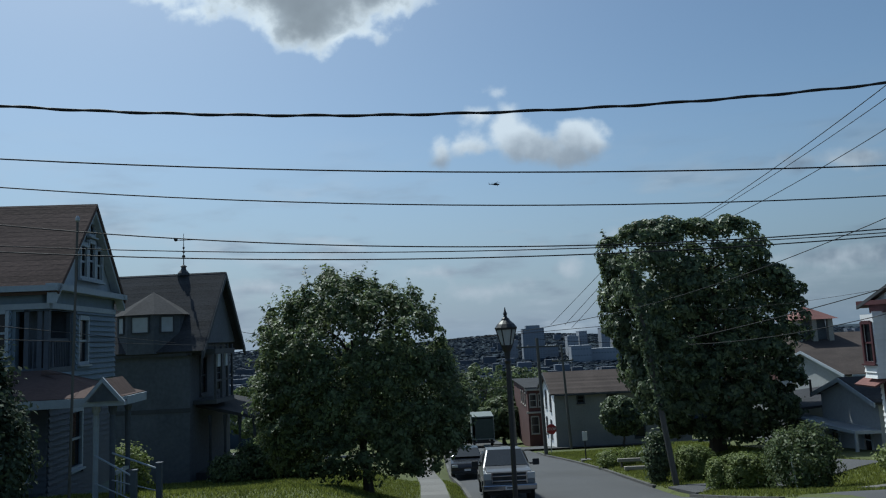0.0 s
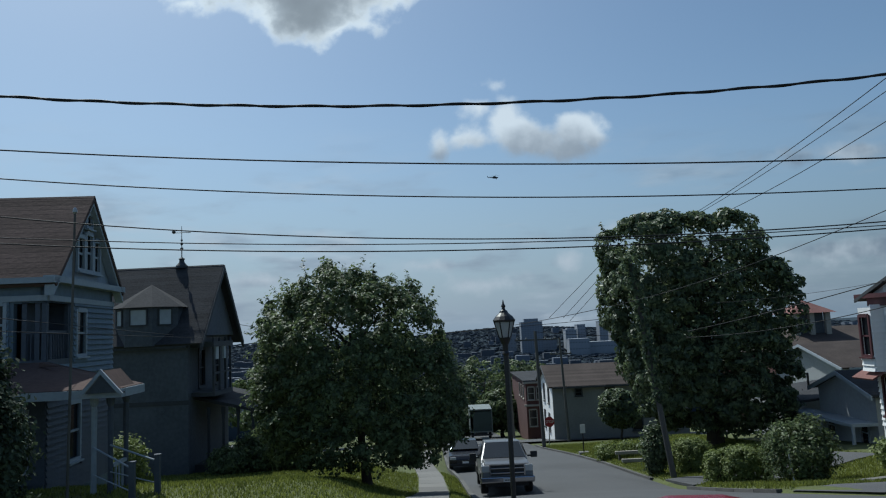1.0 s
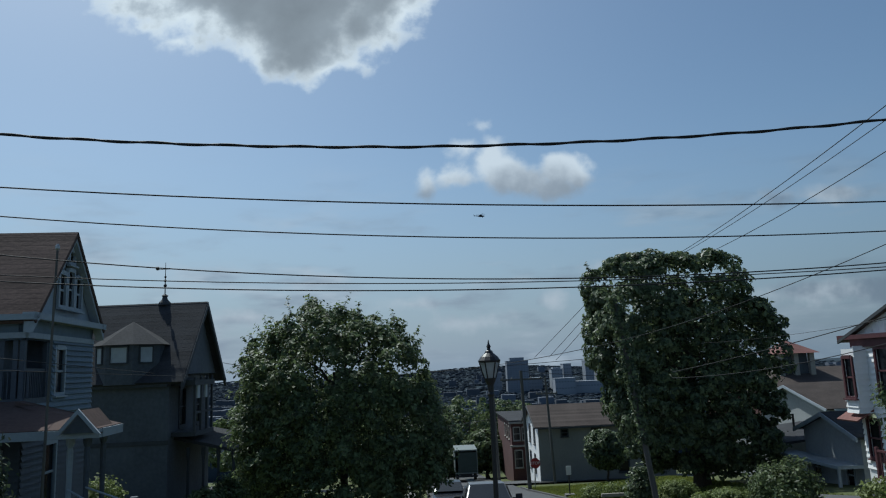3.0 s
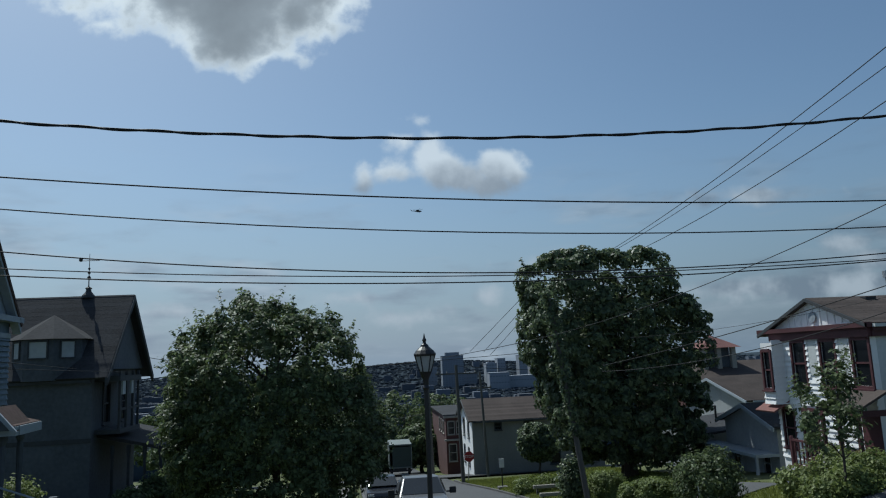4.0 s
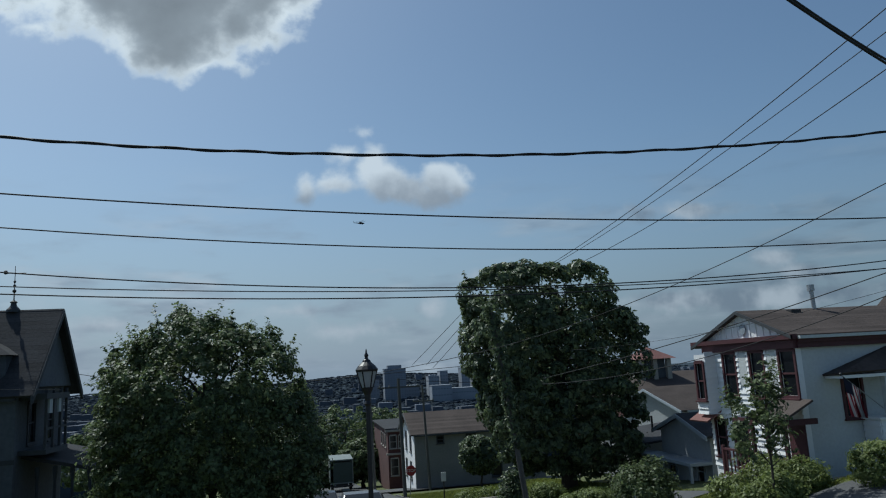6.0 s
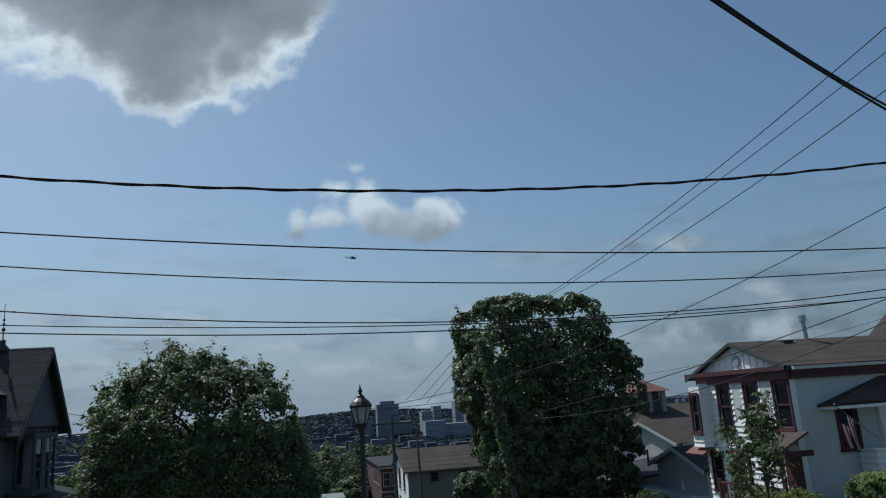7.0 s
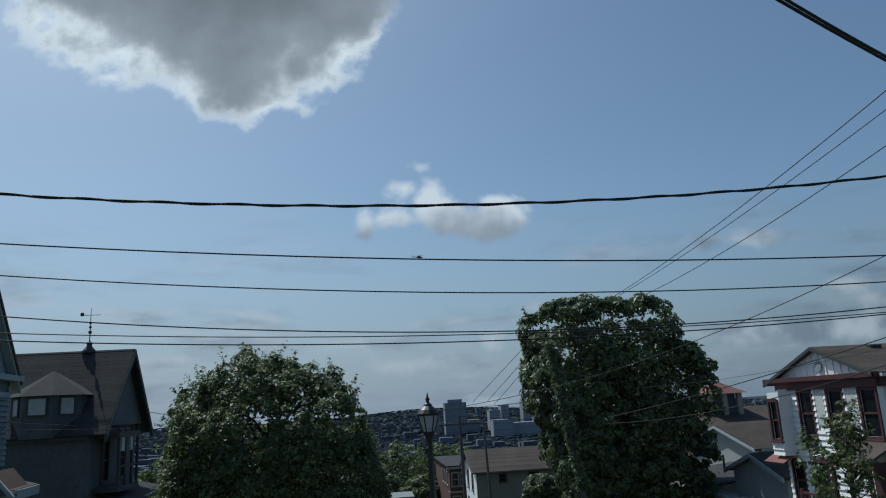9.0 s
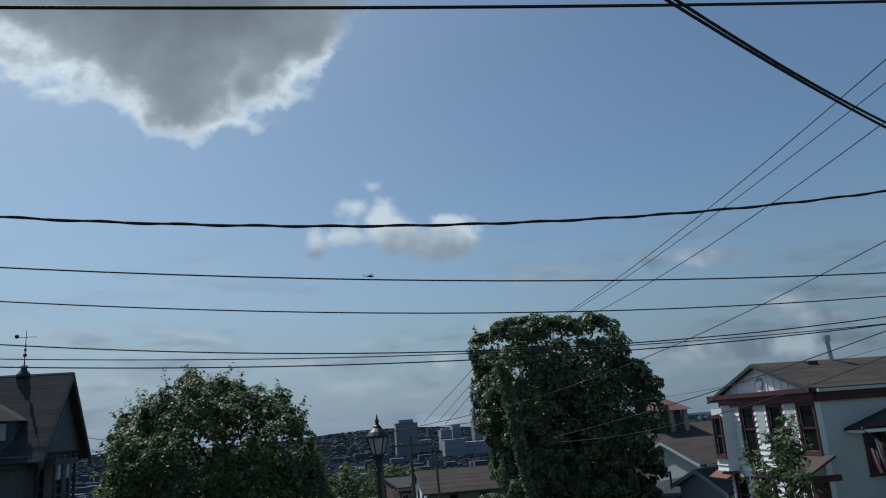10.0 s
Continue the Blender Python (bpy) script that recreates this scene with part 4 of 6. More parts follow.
    tube(bm, (-13.85, YM, 8.95), (-12.95, YM, 8.95), 0.018, 0.018, 5)
    for zz, rr in ((8.1, 0.09), (8.35, 0.07), (8.55, 0.06)):
        bmesh.ops.create_uvsphere(bm, u_segments=8, v_segments=6, radius=rr, matrix=Matrix.Translation((-13.42, YM, zz)))
    bmesh.ops.create_uvsphere(bm, u_segments=8, v_segments=6, radius=0.1, matrix=Matrix.Translation((-13.83, YM, 9.0)))
    w(bm, "weather_vane", M_BLACK_METAL)
    # balcony above and porch below at the gable end
    w(boxes((X, X + 1.1, 33.6, 36.4, 0.75, 0.95)), "balcony_floor", M_DARK_TRIM)
    for yy in (33.7, 34.6, 35.5, 36.3):
        w(boxes((X + 0.95, X + 1.05, yy, yy + 0.1, 0.95, 3.5)), "balcony_post", M_DARK_TRIM)
    w(boxes((X + 0.97, X + 1.03, 33.7, 36.4, 1.75, 1.85)), "rail", M_DARK_TRIM)
    w(boxes((X, X + 1.1, 33.5, 36.5, 3.05, 3.3)), "balcony_beam", M_DARK_TRIM)
    for a, b in ((34.0, 34.4), (35.2, 35.5)):
        w(boxes((X + 0.97, X + 1.05, a, b, 2.45, 3.05)), "balcony_panel", M_BLIND)
    bm = bmesh.new()
    slab(bm, ((X + 2.9, 34.0, 0.05), (X + 2.9, 39.8, 0.05), (X, 39.8, 0.75), (X, 34.0, 0.75)), 0.14)
    w(bm, "porch_roof", M_DARK_ROOF)
    for yy in (34.2, 35.5, 36.8, 38.1, 39.4):
        w(lathe(bmesh.new(), ((0.13, 0), (0.08, 0.2), (0.07, 2.0), (0.12, 2.25), (0.12, 2.4)), 8, (X + 2.7, yy, -2.4)), "porch_post", M_DARK_TRIM)
    for xx in (0.6, 1.3, 2.0):
        w(lathe(bmesh.new(), ((0.12, 0), (0.07, 0.2), (0.06, 2.0), (0.1, 2.3), (0.1, 2.6)), 8, (X + xx, 34.2, -2.4)), "porch_post", M_DARK_TRIM)
    w(boxes((X, X + 2.9, 34.0, 39.8, -3.6, -2.4)), "porch_floor", M_DARK_TRIM)
    return h


dark_house()


# ------------------------------------------------------------------ white clapboard house with maroon trim
def white_house():
    ox, oy, g = 20.0, 23.8, -1.0
    h = thing("house", (ox, oy, g), "white clapboard house with maroon trim, brown roof and grey stucco flank", "house")

    def w(bm, name, mat, parent=h, label=""):
        bmesh.ops.translate(bm, verts=bm.verts, vec=(-ox, -oy, -g))
        return (part_each if name in SPLIT else part)(name, bm, mat, parent, label)

    def win(wall, u, v, z0, z1, width, trim=M_MAROON, **k):
        du, dv = (-ox, -oy) if wall != "y-" else (-oy, -ox)
        return window(h, wall, u + du, v + dv, z0 - g, z1 - g, width, trim, **k)
    X, XR, Y0, Y1, EZ, RZ, YM = 15.85, 27.0, 21.0, 26.5, 4.0, 4.97, 23.75
    openings = [(24.45, 25.2, 1.9, 3.4), (22.75, 23.5, 1.9, 3.4), (21.1, 21.85, 1.95, 3.4), (24.1, 24.95, -0.65, 0.95), (25.55, 26.2, -0.4, 0.9)]
    flank = [(17.45, 18.1, 1.2, 2.5)]
    w(wall_with_holes(Y0, Y1, g - 1.2, EZ, openings, "x-", X), "wall", M_WHITE)
    w(wall_with_holes(X + 0.2, XR, g - 1.2, EZ, flank, "y-", Y0), "wall", M_GREY_WALL, label="pale grey stucco flank wall")
    w(boxes((X + 0.2, XR, Y1 - 0.2, Y1, g - 1.2, EZ), (XR - 0.2, XR, Y0 + 0.2, Y1 - 0.2, g - 1.2, EZ)), "wall", M_GREY_WALL)
    for a, b, z0, z1 in openings[:3]:
        win("x-", X, (a + b) / 2, z0, z1, b - a)
    win("x-", X, 24.52, -0.65, 0.95, 0.85), win("x-", X, 25.87, -0.4, 0.9, 0.65)
    for a, b, z0, z1 in flank:
        win("y-", Y0, (a + b) / 2, z0, z1, b - a, M_MAROON if a < 18 else M_BLUE_TRIM)
    # smooth panels between the upper windows
    for a, b in ((23.75, 24.2), (22.05, 22.5)):
        w(boxes((X - 0.035, X, a, b, 2.25, 3.45)), "panel", M_GREY_WALL)
    holes = [(a - 0.1, b + 0.1, z0 - 0.16, z1 + 0.12) for a, b, z0, z1 in openings] + [(23.72, 24.22, 2.22, 3.5), (22.02, 22.53, 2.22, 3.5)]
    boards(h, "x-", X - ox, Y0 - oy, Y1 - oy, -0.85 - g, 3.5 - g, 0.2, [(a - oy, b - oy, c - g, d - g) for a, b, c, d in holes], M_WHITE)
    # the far bay
    w(wall_with_holes(25.75, 26.49, 1.15, 3.45, [(25.87, 26.37, 1.75, 3.1)], "x-", X - 0.5, 0.16), "bay_wall", M_WHITE)
    w(boxes((X - 0.34, X - 0.002, 25.75, 25.86, 1.15, 3.45)), "bay_wall", M_WHITE)
    win("x-", X - 0.5, 26.12, 1.75, 3.1, 0.5, deep=0.06)
    boards(h, "x-", X - 0.5 - ox, 25.75 - oy, 26.49 - oy, 1.15 - g, 1.75 - g, 0.2, [], M_WHITE)
    bm = bmesh.new()
    slab(bm, ((X - 0.7, 25.7, 0.9), (X - 0.7, 27.0, 0.9), (X, 27.0, 1.3), (X, 25.7, 1.3)), 0.06)
    w(bm, "window_hood", M_TERRACOTTA, label="faded red window hood")
    boards(h, "y-", 25.75 - oy, X - 0.5 - ox, X - ox, 1.15 - g, 3.45 - g, 0.2, [], M_WHITE)
    # eaves, gable and roof
    near, far = 0.18, 0.6
    slope = (RZ - EZ) / (YM - Y0)
    for s, rows in ((Y0 - near, 12), (Y1 + far, 1)):
        foot = RZ - slope * abs(s - YM)
        shingled(h, [(x - ox, y - oy, z - g) for x, y, z in ((X - 0.2, s, foot), (XR + 0.3, s, foot), (XR + 0.3, YM, RZ), (X - 0.2, YM, RZ))], 0.1, M_BROWN_ROOF, rows, courses=rows > 1)
    bm = gable_wall(X, Y0, Y1, YM, EZ, RZ - 0.1, -0.2)
    w(bm, "gable_wall", M_WHITE)
    for k in range(15):
        yy = Y0 + 0.4 + k * 0.38
        top = EZ + (RZ - EZ) * (1 - abs(yy - YM) / (YM - Y0)) - 0.15
        if top > EZ + 0.12:
            w(boxes((X - 0.03, X, yy, yy + 0.05, EZ + 0.02, top)), "batten", M_WHITE)
    vent = w(lathe(bmesh.new(), ((0.05, 0), (0.2, 0.02), (0.2, 0.05), (0.05, 0.06)), 8, (0, 0, 0)), "gable_vent", M_BLUE_TRIM)
    vent.data.transform(Matrix.Translation((X - 0.02 - ox, 23.7 - oy, 4.28 - g)) @ Matrix.Rotation(radians(-90), 4, "Y") @ Matrix.Translation((ox, oy, g)))
    for a in (Y0 - near, Y1 + far):
        bm = bmesh.new()
        foot = RZ - slope * abs(a - YM)
        prism(bm, ((a, foot - 0.13), (YM, RZ - 0.13), (YM, RZ - 0.01), (a, foot - 0.01)), "x", X - 0.25, X - 0.18)
        w(bm, "bargeboard", M_DARK_TRIM)
    w(boxes((X - 0.24, X, Y0 - near, Y1 + far, EZ - 0.2, EZ - 0.04), (X - 0.12, X - 0.001, Y0 - 0.1, Y1, EZ - 0.5, EZ - 0.2), (X, XR, Y0 - 0.14, Y0 - 0.001, EZ - 0.5, EZ - 0.15)), "frieze", M_MAROON)
    w(boxes((X, XR, Y0 - near - 0.02, Y0 - 0.141, EZ - 0.32, EZ - 0.2)), "soffit", M_MAROON)
    w(boxes((X, XR, Y0 - near - 0.14, Y0 - near - 0.02, EZ - 0.2, EZ - 0.1)), "gutter", M_GREY_WALL)
    # entry porch at the near corner
    PX = X - 1.25
    bm = bmesh.new()
    slab(bm, ((PX, 20.3, 1.32), (PX, 22.3, 1.32), (X, 22.1, 1.85), (X, 20.5, 1.85)), 0.07)
    w(bm, "porch_roof", M_BROWN_ROOF)
    w(boxes((PX + 0.05, X, 20.38, 20.48, 1.1, 1.28), (PX + 0.05, PX + 0.15, 20.48, 22.2, 1.1, 1.28)), "porch_beam", M_MAROON)
    for yy in (20.4, 21.3, 22.1):
        w(boxes((PX + 0.05, PX + 0.16, yy, yy + 0.11, -1.6, 1.1)), "porch_post", M_MAROON)
    w(boxes((X - 0.06, X - 0.035, 20.95, 21.8, -0.75, 1.15)), "entry_door", M_MAROON)
    w(boxes((PX, X, 20.35, 22.3, -1.9, -0.78)), "porch_floor", M_KERB)
    for k in range(16):
        w(boxes((PX + 0.08, PX + 0.12, 20.55 + k * 0.22, 20.59 + k * 0.22, -0.95, 0.05)), "baluster", M_MAROON)
    w(boxes((PX + 0.06, PX + 0.14, 20.5, 24.1, 0.05, 0.12), (PX + 0.06, PX + 0.14, 20.5, 24.1, -0.8, -0.73)), "rail", M_MAROON)
    w(boxes((PX + 0.05, PX + 0.15, 24.0, 24.1, -1.6, 0.2), (PX, X, 22.3, 24.2, -1.9, -0.8)), "porch_end", M_MAROON)
    # covered side porch with a hipped roof
    bm = bmesh.new()
    slab(bm, ((16.7, 20.1, 2.64), (22.0, 20.1, 2.76), (22.0, 20.97, 3.5), (19.3, 20.97, 3.42)), 0.07)
    w(bm, "porch_roof", M_BROWN_ROOF)
    w(slab(bmesh.new(), ((16.7, 20.1, 2.64), (16.7, 20.97, 2.60), (19.3, 20.97, 3.42)), 0.07), "porch_roof", M_BROWN_ROOF)
    w(boxes((16.78, 22.0, 20.16, 20.96, 2.46, 2.56)), "porch_ceiling", M_WHITE)
    w(boxes((18.35, 18.62, 20.2, 20.4, 1.18, 2.46)), "porch_pillar", M_GREY_WALL)
    w(boxes((19.5, 19.7, 20.2, 20.4, 1.18, 2.46)), "porch_pillar", M_GREY_WALL)
    w(boxes((18.0, 22.0, 20.24, 20.95, -1.9, 1.1)), "porch_base", M_WHITE)
    w(boxes((17.9, 22.0, 20.14, 20.96, 1.1, 1.17)), "porch_rail_cap", M_WHITE)
    boards(h, "y-", 20.24 - oy, 18.0 - ox, 22.0 - ox, 0.3 - g, 1.1 - g, 0.2, [], M_WHITE)
    boards(h, "x-", 18.0 - ox, 20.24 - oy, 20.95 - oy, 0.3 - g, 1.1 - g, 0.2, [], M_WHITE)
    # turret roof behind the ridge
    w(lathe(bmesh.new(), ((3.0, 4.3), (2.85, 4.5), (0.05, 7.6)), 8, (27.1, 26.4, 0)), "turret_roof", M_BROWN_ROOF)
    # flue
    bm = bmesh.new()
    tube(bm, (18.9, YM - 0.1, 4.7), (18.85, YM - 0.1, 5.75), 0.08, 0.08, 10)
    tube(bm, (18.85, YM - 0.1, 5.62), (18.85, YM - 0.1, 5.85), 0.13, 0.13, 10)
    w(bm, "flue", M_STEEL)
    w(boxes((17.6, 18.0, YM - 0.5, YM - 0.2, 4.75, 4.92)), "roof_vent", M_PLASTIC)
    return h


white_house()


# ------------------------------------------------------------------ street lamp
def street_lamp(at):
    t = thing("street_lamp", at, "black iron street lamp with a frosted glass lantern", "street lamp")
    part("base", lathe(bmesh.new(), ((0.13, -0.3), (0.13, -0.05), (0.08, 0.05), (0.05, 0.12)), 12), M_BLACK_METAL, t)
    part("post", lathe(bmesh.new(), ((0.05, 0.12), (0.043, 2.9), (0.075, 2.95), (0.05, 3.0), (0.06, 3.12), (0.1, 3.2), (0.12, 3.26)), 12), M_BLACK_METAL, t)
    lantern = part("lantern", lathe(bmesh.new(), ((0.105, 3.26), (0.185, 3.53), (0.185, 3.56)), 6), M_LANTERN, t)
    for k in range(6):
        a = k * math.tau / 6
        bm = bmesh.new()
        tube(bm, (0.11 * math.cos(a), 0.11 * math.sin(a), 3.25), (0.195 * math.cos(a), 0.195 * math.sin(a), 3.56), 0.013, 0.013, 5)
        part("rib", bm, M_BLACK_METAL, lantern)
    part("cap", lathe(bmesh.new(), ((0.21, 3.56), (0.22, 3.6), (0.17, 3.67), (0.09, 3.74), (0.07, 3.78), (0.04, 3.8), (0.03, 3.84), (0.045, 3.87), (0.02, 3.92), (0.006, 4.0)), 12), M_BLACK_METAL, t)
    return t


lamp_z = street(14) + 0.05
lamp = street_lamp((1.16, 14.0, lamp_z))


# ------------------------------------------------------------------ wires and poles
def wire(label, fall, x0, x1, y0, y1, r=0.012, twist=0.0, n=48):
    """A hanging wire; fall gives its height from the share of its length."""
    pts = []
    for i in range(n + 1):
        s = i / n
        pts.append(Vector((x0 + (x1 - x0) * s, y0 + (y1 - y0) * s, fall(s, x0 + (x1 - x0) * s))))
    curve = bpy.data.curves.new("overhead_wire", "CURVE")
    curve.dimensions, curve.bevel_depth, curve.bevel_resolution = "3D", r, 2
    sp = curve.splines.new("POLY")
    sp.points.add(n)
    for p, q in zip(sp.points, pts):
        p.co = (*q, 1)
    if twist:
        sp2 = curve.splines.new("POLY")
        m = n * 10
        sp2.points.add(m)
        for i, p in enumerate(sp2.points):
            s = i / m
            x = x0 + (x1 - x0) * s
            a = x * 7.5
            p.co = (x, y0 + (y1 - y0) * s + twist * math.cos(a), fall(s, x) + twist * math.sin(a), 1)
    curve.materials.append(M_WIRE)
    return tagged(new("overhead_wire", curve), label, "wire", "overhead wires")


def sag(z0, z1, drop):
    return lambda s, x: z0 + (z1 - z0) * s - 4 * drop * s * (1 - s)


wire("thick twisted black cable across the sky", lambda s, x: 5.9651 - 0.0234 * x + 0.0087 * x * x, -14, 16, 8, 8, 0.014, 0.010)
wire("black power wire across the sky", lambda s, x: 5.9802 - 0.0558 * x + 0.0032 * x * x, -22, 26, 11, 11, 0.012)
wire("thin black power wire across the sky", lambda s, x: 5.4465 - 0.0577 * x + 0.0044 * x * x, -20, 22, 11, 11, 0.010)
wire("black power wire across the sky", sag(7.22, 5.58, 1.43), -15.82, 15.79, 12.50, 12.50, 0.011)
wire("black power wire across the sky", sag(6.34, 5.30, 0.90), -16.19, 16.16, 12.80, 12.80, 0.009)
wire("black power wire across the sky", sag(6.26, 5.34, 1.04), -15.79, 15.77, 12.50, 12.50, 0.011)
wire("black service cable sloping overhead", sag(6.38, 6.43, 0.49), 2.23, 14.00, 3.80, 9.40, 0.012)
wire("black service cable sloping overhead", sag(6.40, 7.19, 0.46), 2.28, 12.57, 3.80, 9.40, 0.012)
wire("black cable high across the sky", sag(6.68, 7.50, 0.13), -6.68, 9.85, 5.00, 5.00, 0.014)
for z0, z1, x0, x1, dip in ((17.22, 11.02, 21.45, 19.40, 0.92), (18.82, 12.38, 25.34, 22.43, 0.75), (16.06, 10.56, 23.05, 20.00, 1.28)):
    wire("thin wire running down the side street", sag(z0, z1, dip), x0, x1, 12.0, 60.0, 0.022)
wire("thin wire down the street beyond the tree", sag(8.08, 3.86, 0.01), 10.29, 7.90, 38.40, 54.00, 0.016)
wire("thin wire down the street beyond the tree", sag(7.13, 3.81, 0.00), 9.89, 8.97, 38.40, 54.00, 0.016)
wire("thin wire down the street beyond the tree", sag(6.69, 3.57, 0.07), 9.83, 9.47, 38.40, 54.00, 0.016)
wire("black wire sloping down the street", sag(10.94, 3.97, 1.21), 17.56, 6.78, 4.40, 30.00, 0.012)
wire("black wire sloping down the street", sag(3.97, 3.24, 0.42), 6.78, -3.63, 30.00, 62.00, 0.014)
wire("black service cable to the white house", sag(6.57, 2.87, 0.31), 16.94, 9.07, 11.20, 26.80, 0.014)
wire("black service cable to the white house", sag(6.46, 2.65, 0.89), 16.74, 9.01, 11.20, 26.80, 0.012)
wire("thin black service wire overhead", sag(5.75, 3.94, 0.48), 18.02, 11.16, 14.00, 29.20, 0.006)
wire("service wire to the dark house", sag(4.19, 3.65, 0.00), -8.48, -11.84, 8.60, 31.00, 0.010)
wire("service wire to the dark house", sag(3.83, 3.42, 0.02), -9.09, -9.94, 11.20, 32.00, 0.008)
wire("thin wire beyond the dark house", sag(4.33, 3.49, 0.00), -13.39, -9.46, 45.00, 45.00, 0.016)
wire("thin wire over the valley", sag(2.84, 3.98, 0.00), -5.19, 21.45, 54.00, 54.00, 0.020)
wire("thin wire over the valley", sag(-3.03, -0.98, 0.11), -3.06, 4.92, 76.00, 60.00, 0.022)
wire("thin wire over the valley", sag(2.85, 2.02, 0.13), 6.77, 17.48, 54.00, 54.00, 0.016)


def pole(label, foot, top, r, arm=None, name="utility_pole"):
    t = thing(name, foot, label, "utility pole")
    d = Vector(top) - Vector(foot)
    part("shaft", tube(bmesh.new(), (0, 0, -0.3), d, r, r * 0.72, 12), M_POLE, t)
    if arm:
        z, half, skew = arm
        c = d * (z / d.z)
        part("crossarm", boxes((c.x - half, c.x + half, c.y - 0.05, c.y + 0.05, z - 0.06, z + 0.06)), M_POLE, t)
        for k in (-0.9, -0.45, 0.45, 0.9):
            part("insulator", lathe(bmesh.new(), ((0.03, 0), (0.06, 0.03), (0.05, 0.09), (0.03, 0.14)), 8, (c.x + half * k, c.y, z + 0.06)), M_STONE, t)
    return t


leaning = pole("leaning weathered wooden utility pole overgrown with leaves", (9.14, 30, ground(9.14, 30)), (7.95, 30, 6.0), 0.13)
up = rng.uniform(0.25, 1.02, 1500) ** 0.8
turn_round = rng.uniform(0, math.tau, 1500)
lean_way = np.array((7.95 - 9.14, 0.0, 6.0 - ground(9.14, 30)))
around = np.stack([np.cos(turn_round), np.sin(turn_round), np.zeros(1500)], 1)
leaf_mesh("climbing_leaves", up[:, None] * lean_way + around * (0.14 + 0.3 * (up * rng.uniform(0, 1, 1500))[:, None] ** 1.3), around, 0.17, M_LEAF_B, leaning)
pole("slim wooden utility pole at the street corner", (6.95, 54, street(54)), (6.77, 54, 2.9), 0.15, (8.0, 1.6, 0))
pole("slim wooden utility pole beside the cream house", (9.9, 60.5, ground(9.9, 60.5)), (9.6, 60.5, 2.2), 0.12, (7.2, 0.9, 0))
pole("dark wooden utility pole behind the lamp", (6.15, 70, street(70) - 0.1), (5.9, 70, 3.0), 0.14)
mast = thing("flag_mast", (-8.45, 16, ground(-8.45, 16)), "slim dark wooden mast before the blue house", "mast")
part("shaft", tube(bmesh.new(), (0, 0, -0.3), (0.1, 0, 6.5), 0.035, 0.025, 8), M_POLE, mast)
part("finial", lathe(bmesh.new(), ((0.02, 6.5), (0.05, 6.54), (0.05, 6.6), (0.02, 6.65)), 8, (0.1, 0, 0)), M_STEEL, mast)


# ------------------------------------------------------------------ cars
def wheel(parent, x, y, z, r, width):
    tyre = part("wheel", bmesh.new(), M_TYRE, parent)
    bm = bmesh.new()
    prof = ((r * 0.6, -width / 2), (r * 0.92, -width / 2), (r, -width * 0.32), (r, width * 0.32), (r * 0.92, width / 2), (r * 0.6, width / 2))
    lathe(bm, prof, 18)
    bmesh.ops.rotate(bm, cent=(0, 0, 0), matrix=Matrix.Rotation(radians(90), 3, "Y"), verts=bm.verts)
    bmesh.ops.translate(bm, verts=bm.verts, vec=(x, y, z))
    bm.to_mesh(tyre.data)
    bm.free()
    bm = bmesh.new()
    lathe(bm, ((0.05, -width * 0.53), (r * 0.5, -width * 0.5), (r * 0.6, -width * 0.42), (r * 0.6, width * 0.42), (r * 0.5, width * 0.5), (0.05, width * 0.53)), 14)
    bmesh.ops.rotate(bm, cent=(0, 0, 0), matrix=Matrix.Rotation(radians(90), 3, "Y"), verts=bm.verts)
    bmesh.ops.translate(bm, verts=bm.verts, vec=(x, y, z))
    part("rim", bm, M_CHROME, tyre)


def shaped(outline, half, r, taper=None):
    """A side outline (along, up) drawn across the car and rounded; taper narrows what is above a height."""
    bm = prism(bmesh.new(), outline, "x", -half, half)
    if taper:
        z0, z1, k = taper
        for v in bm.verts:
            if v.co.z > z0:
                v.co.x *= 1 - (1 - k) * min(1, (v.co.z - z0) / (z1 - z0))
    bmesh.ops.bevel(bm, geom=bm.edges[:], offset=r, segments=2, affect="EDGES", profile=0.6)
    return bm


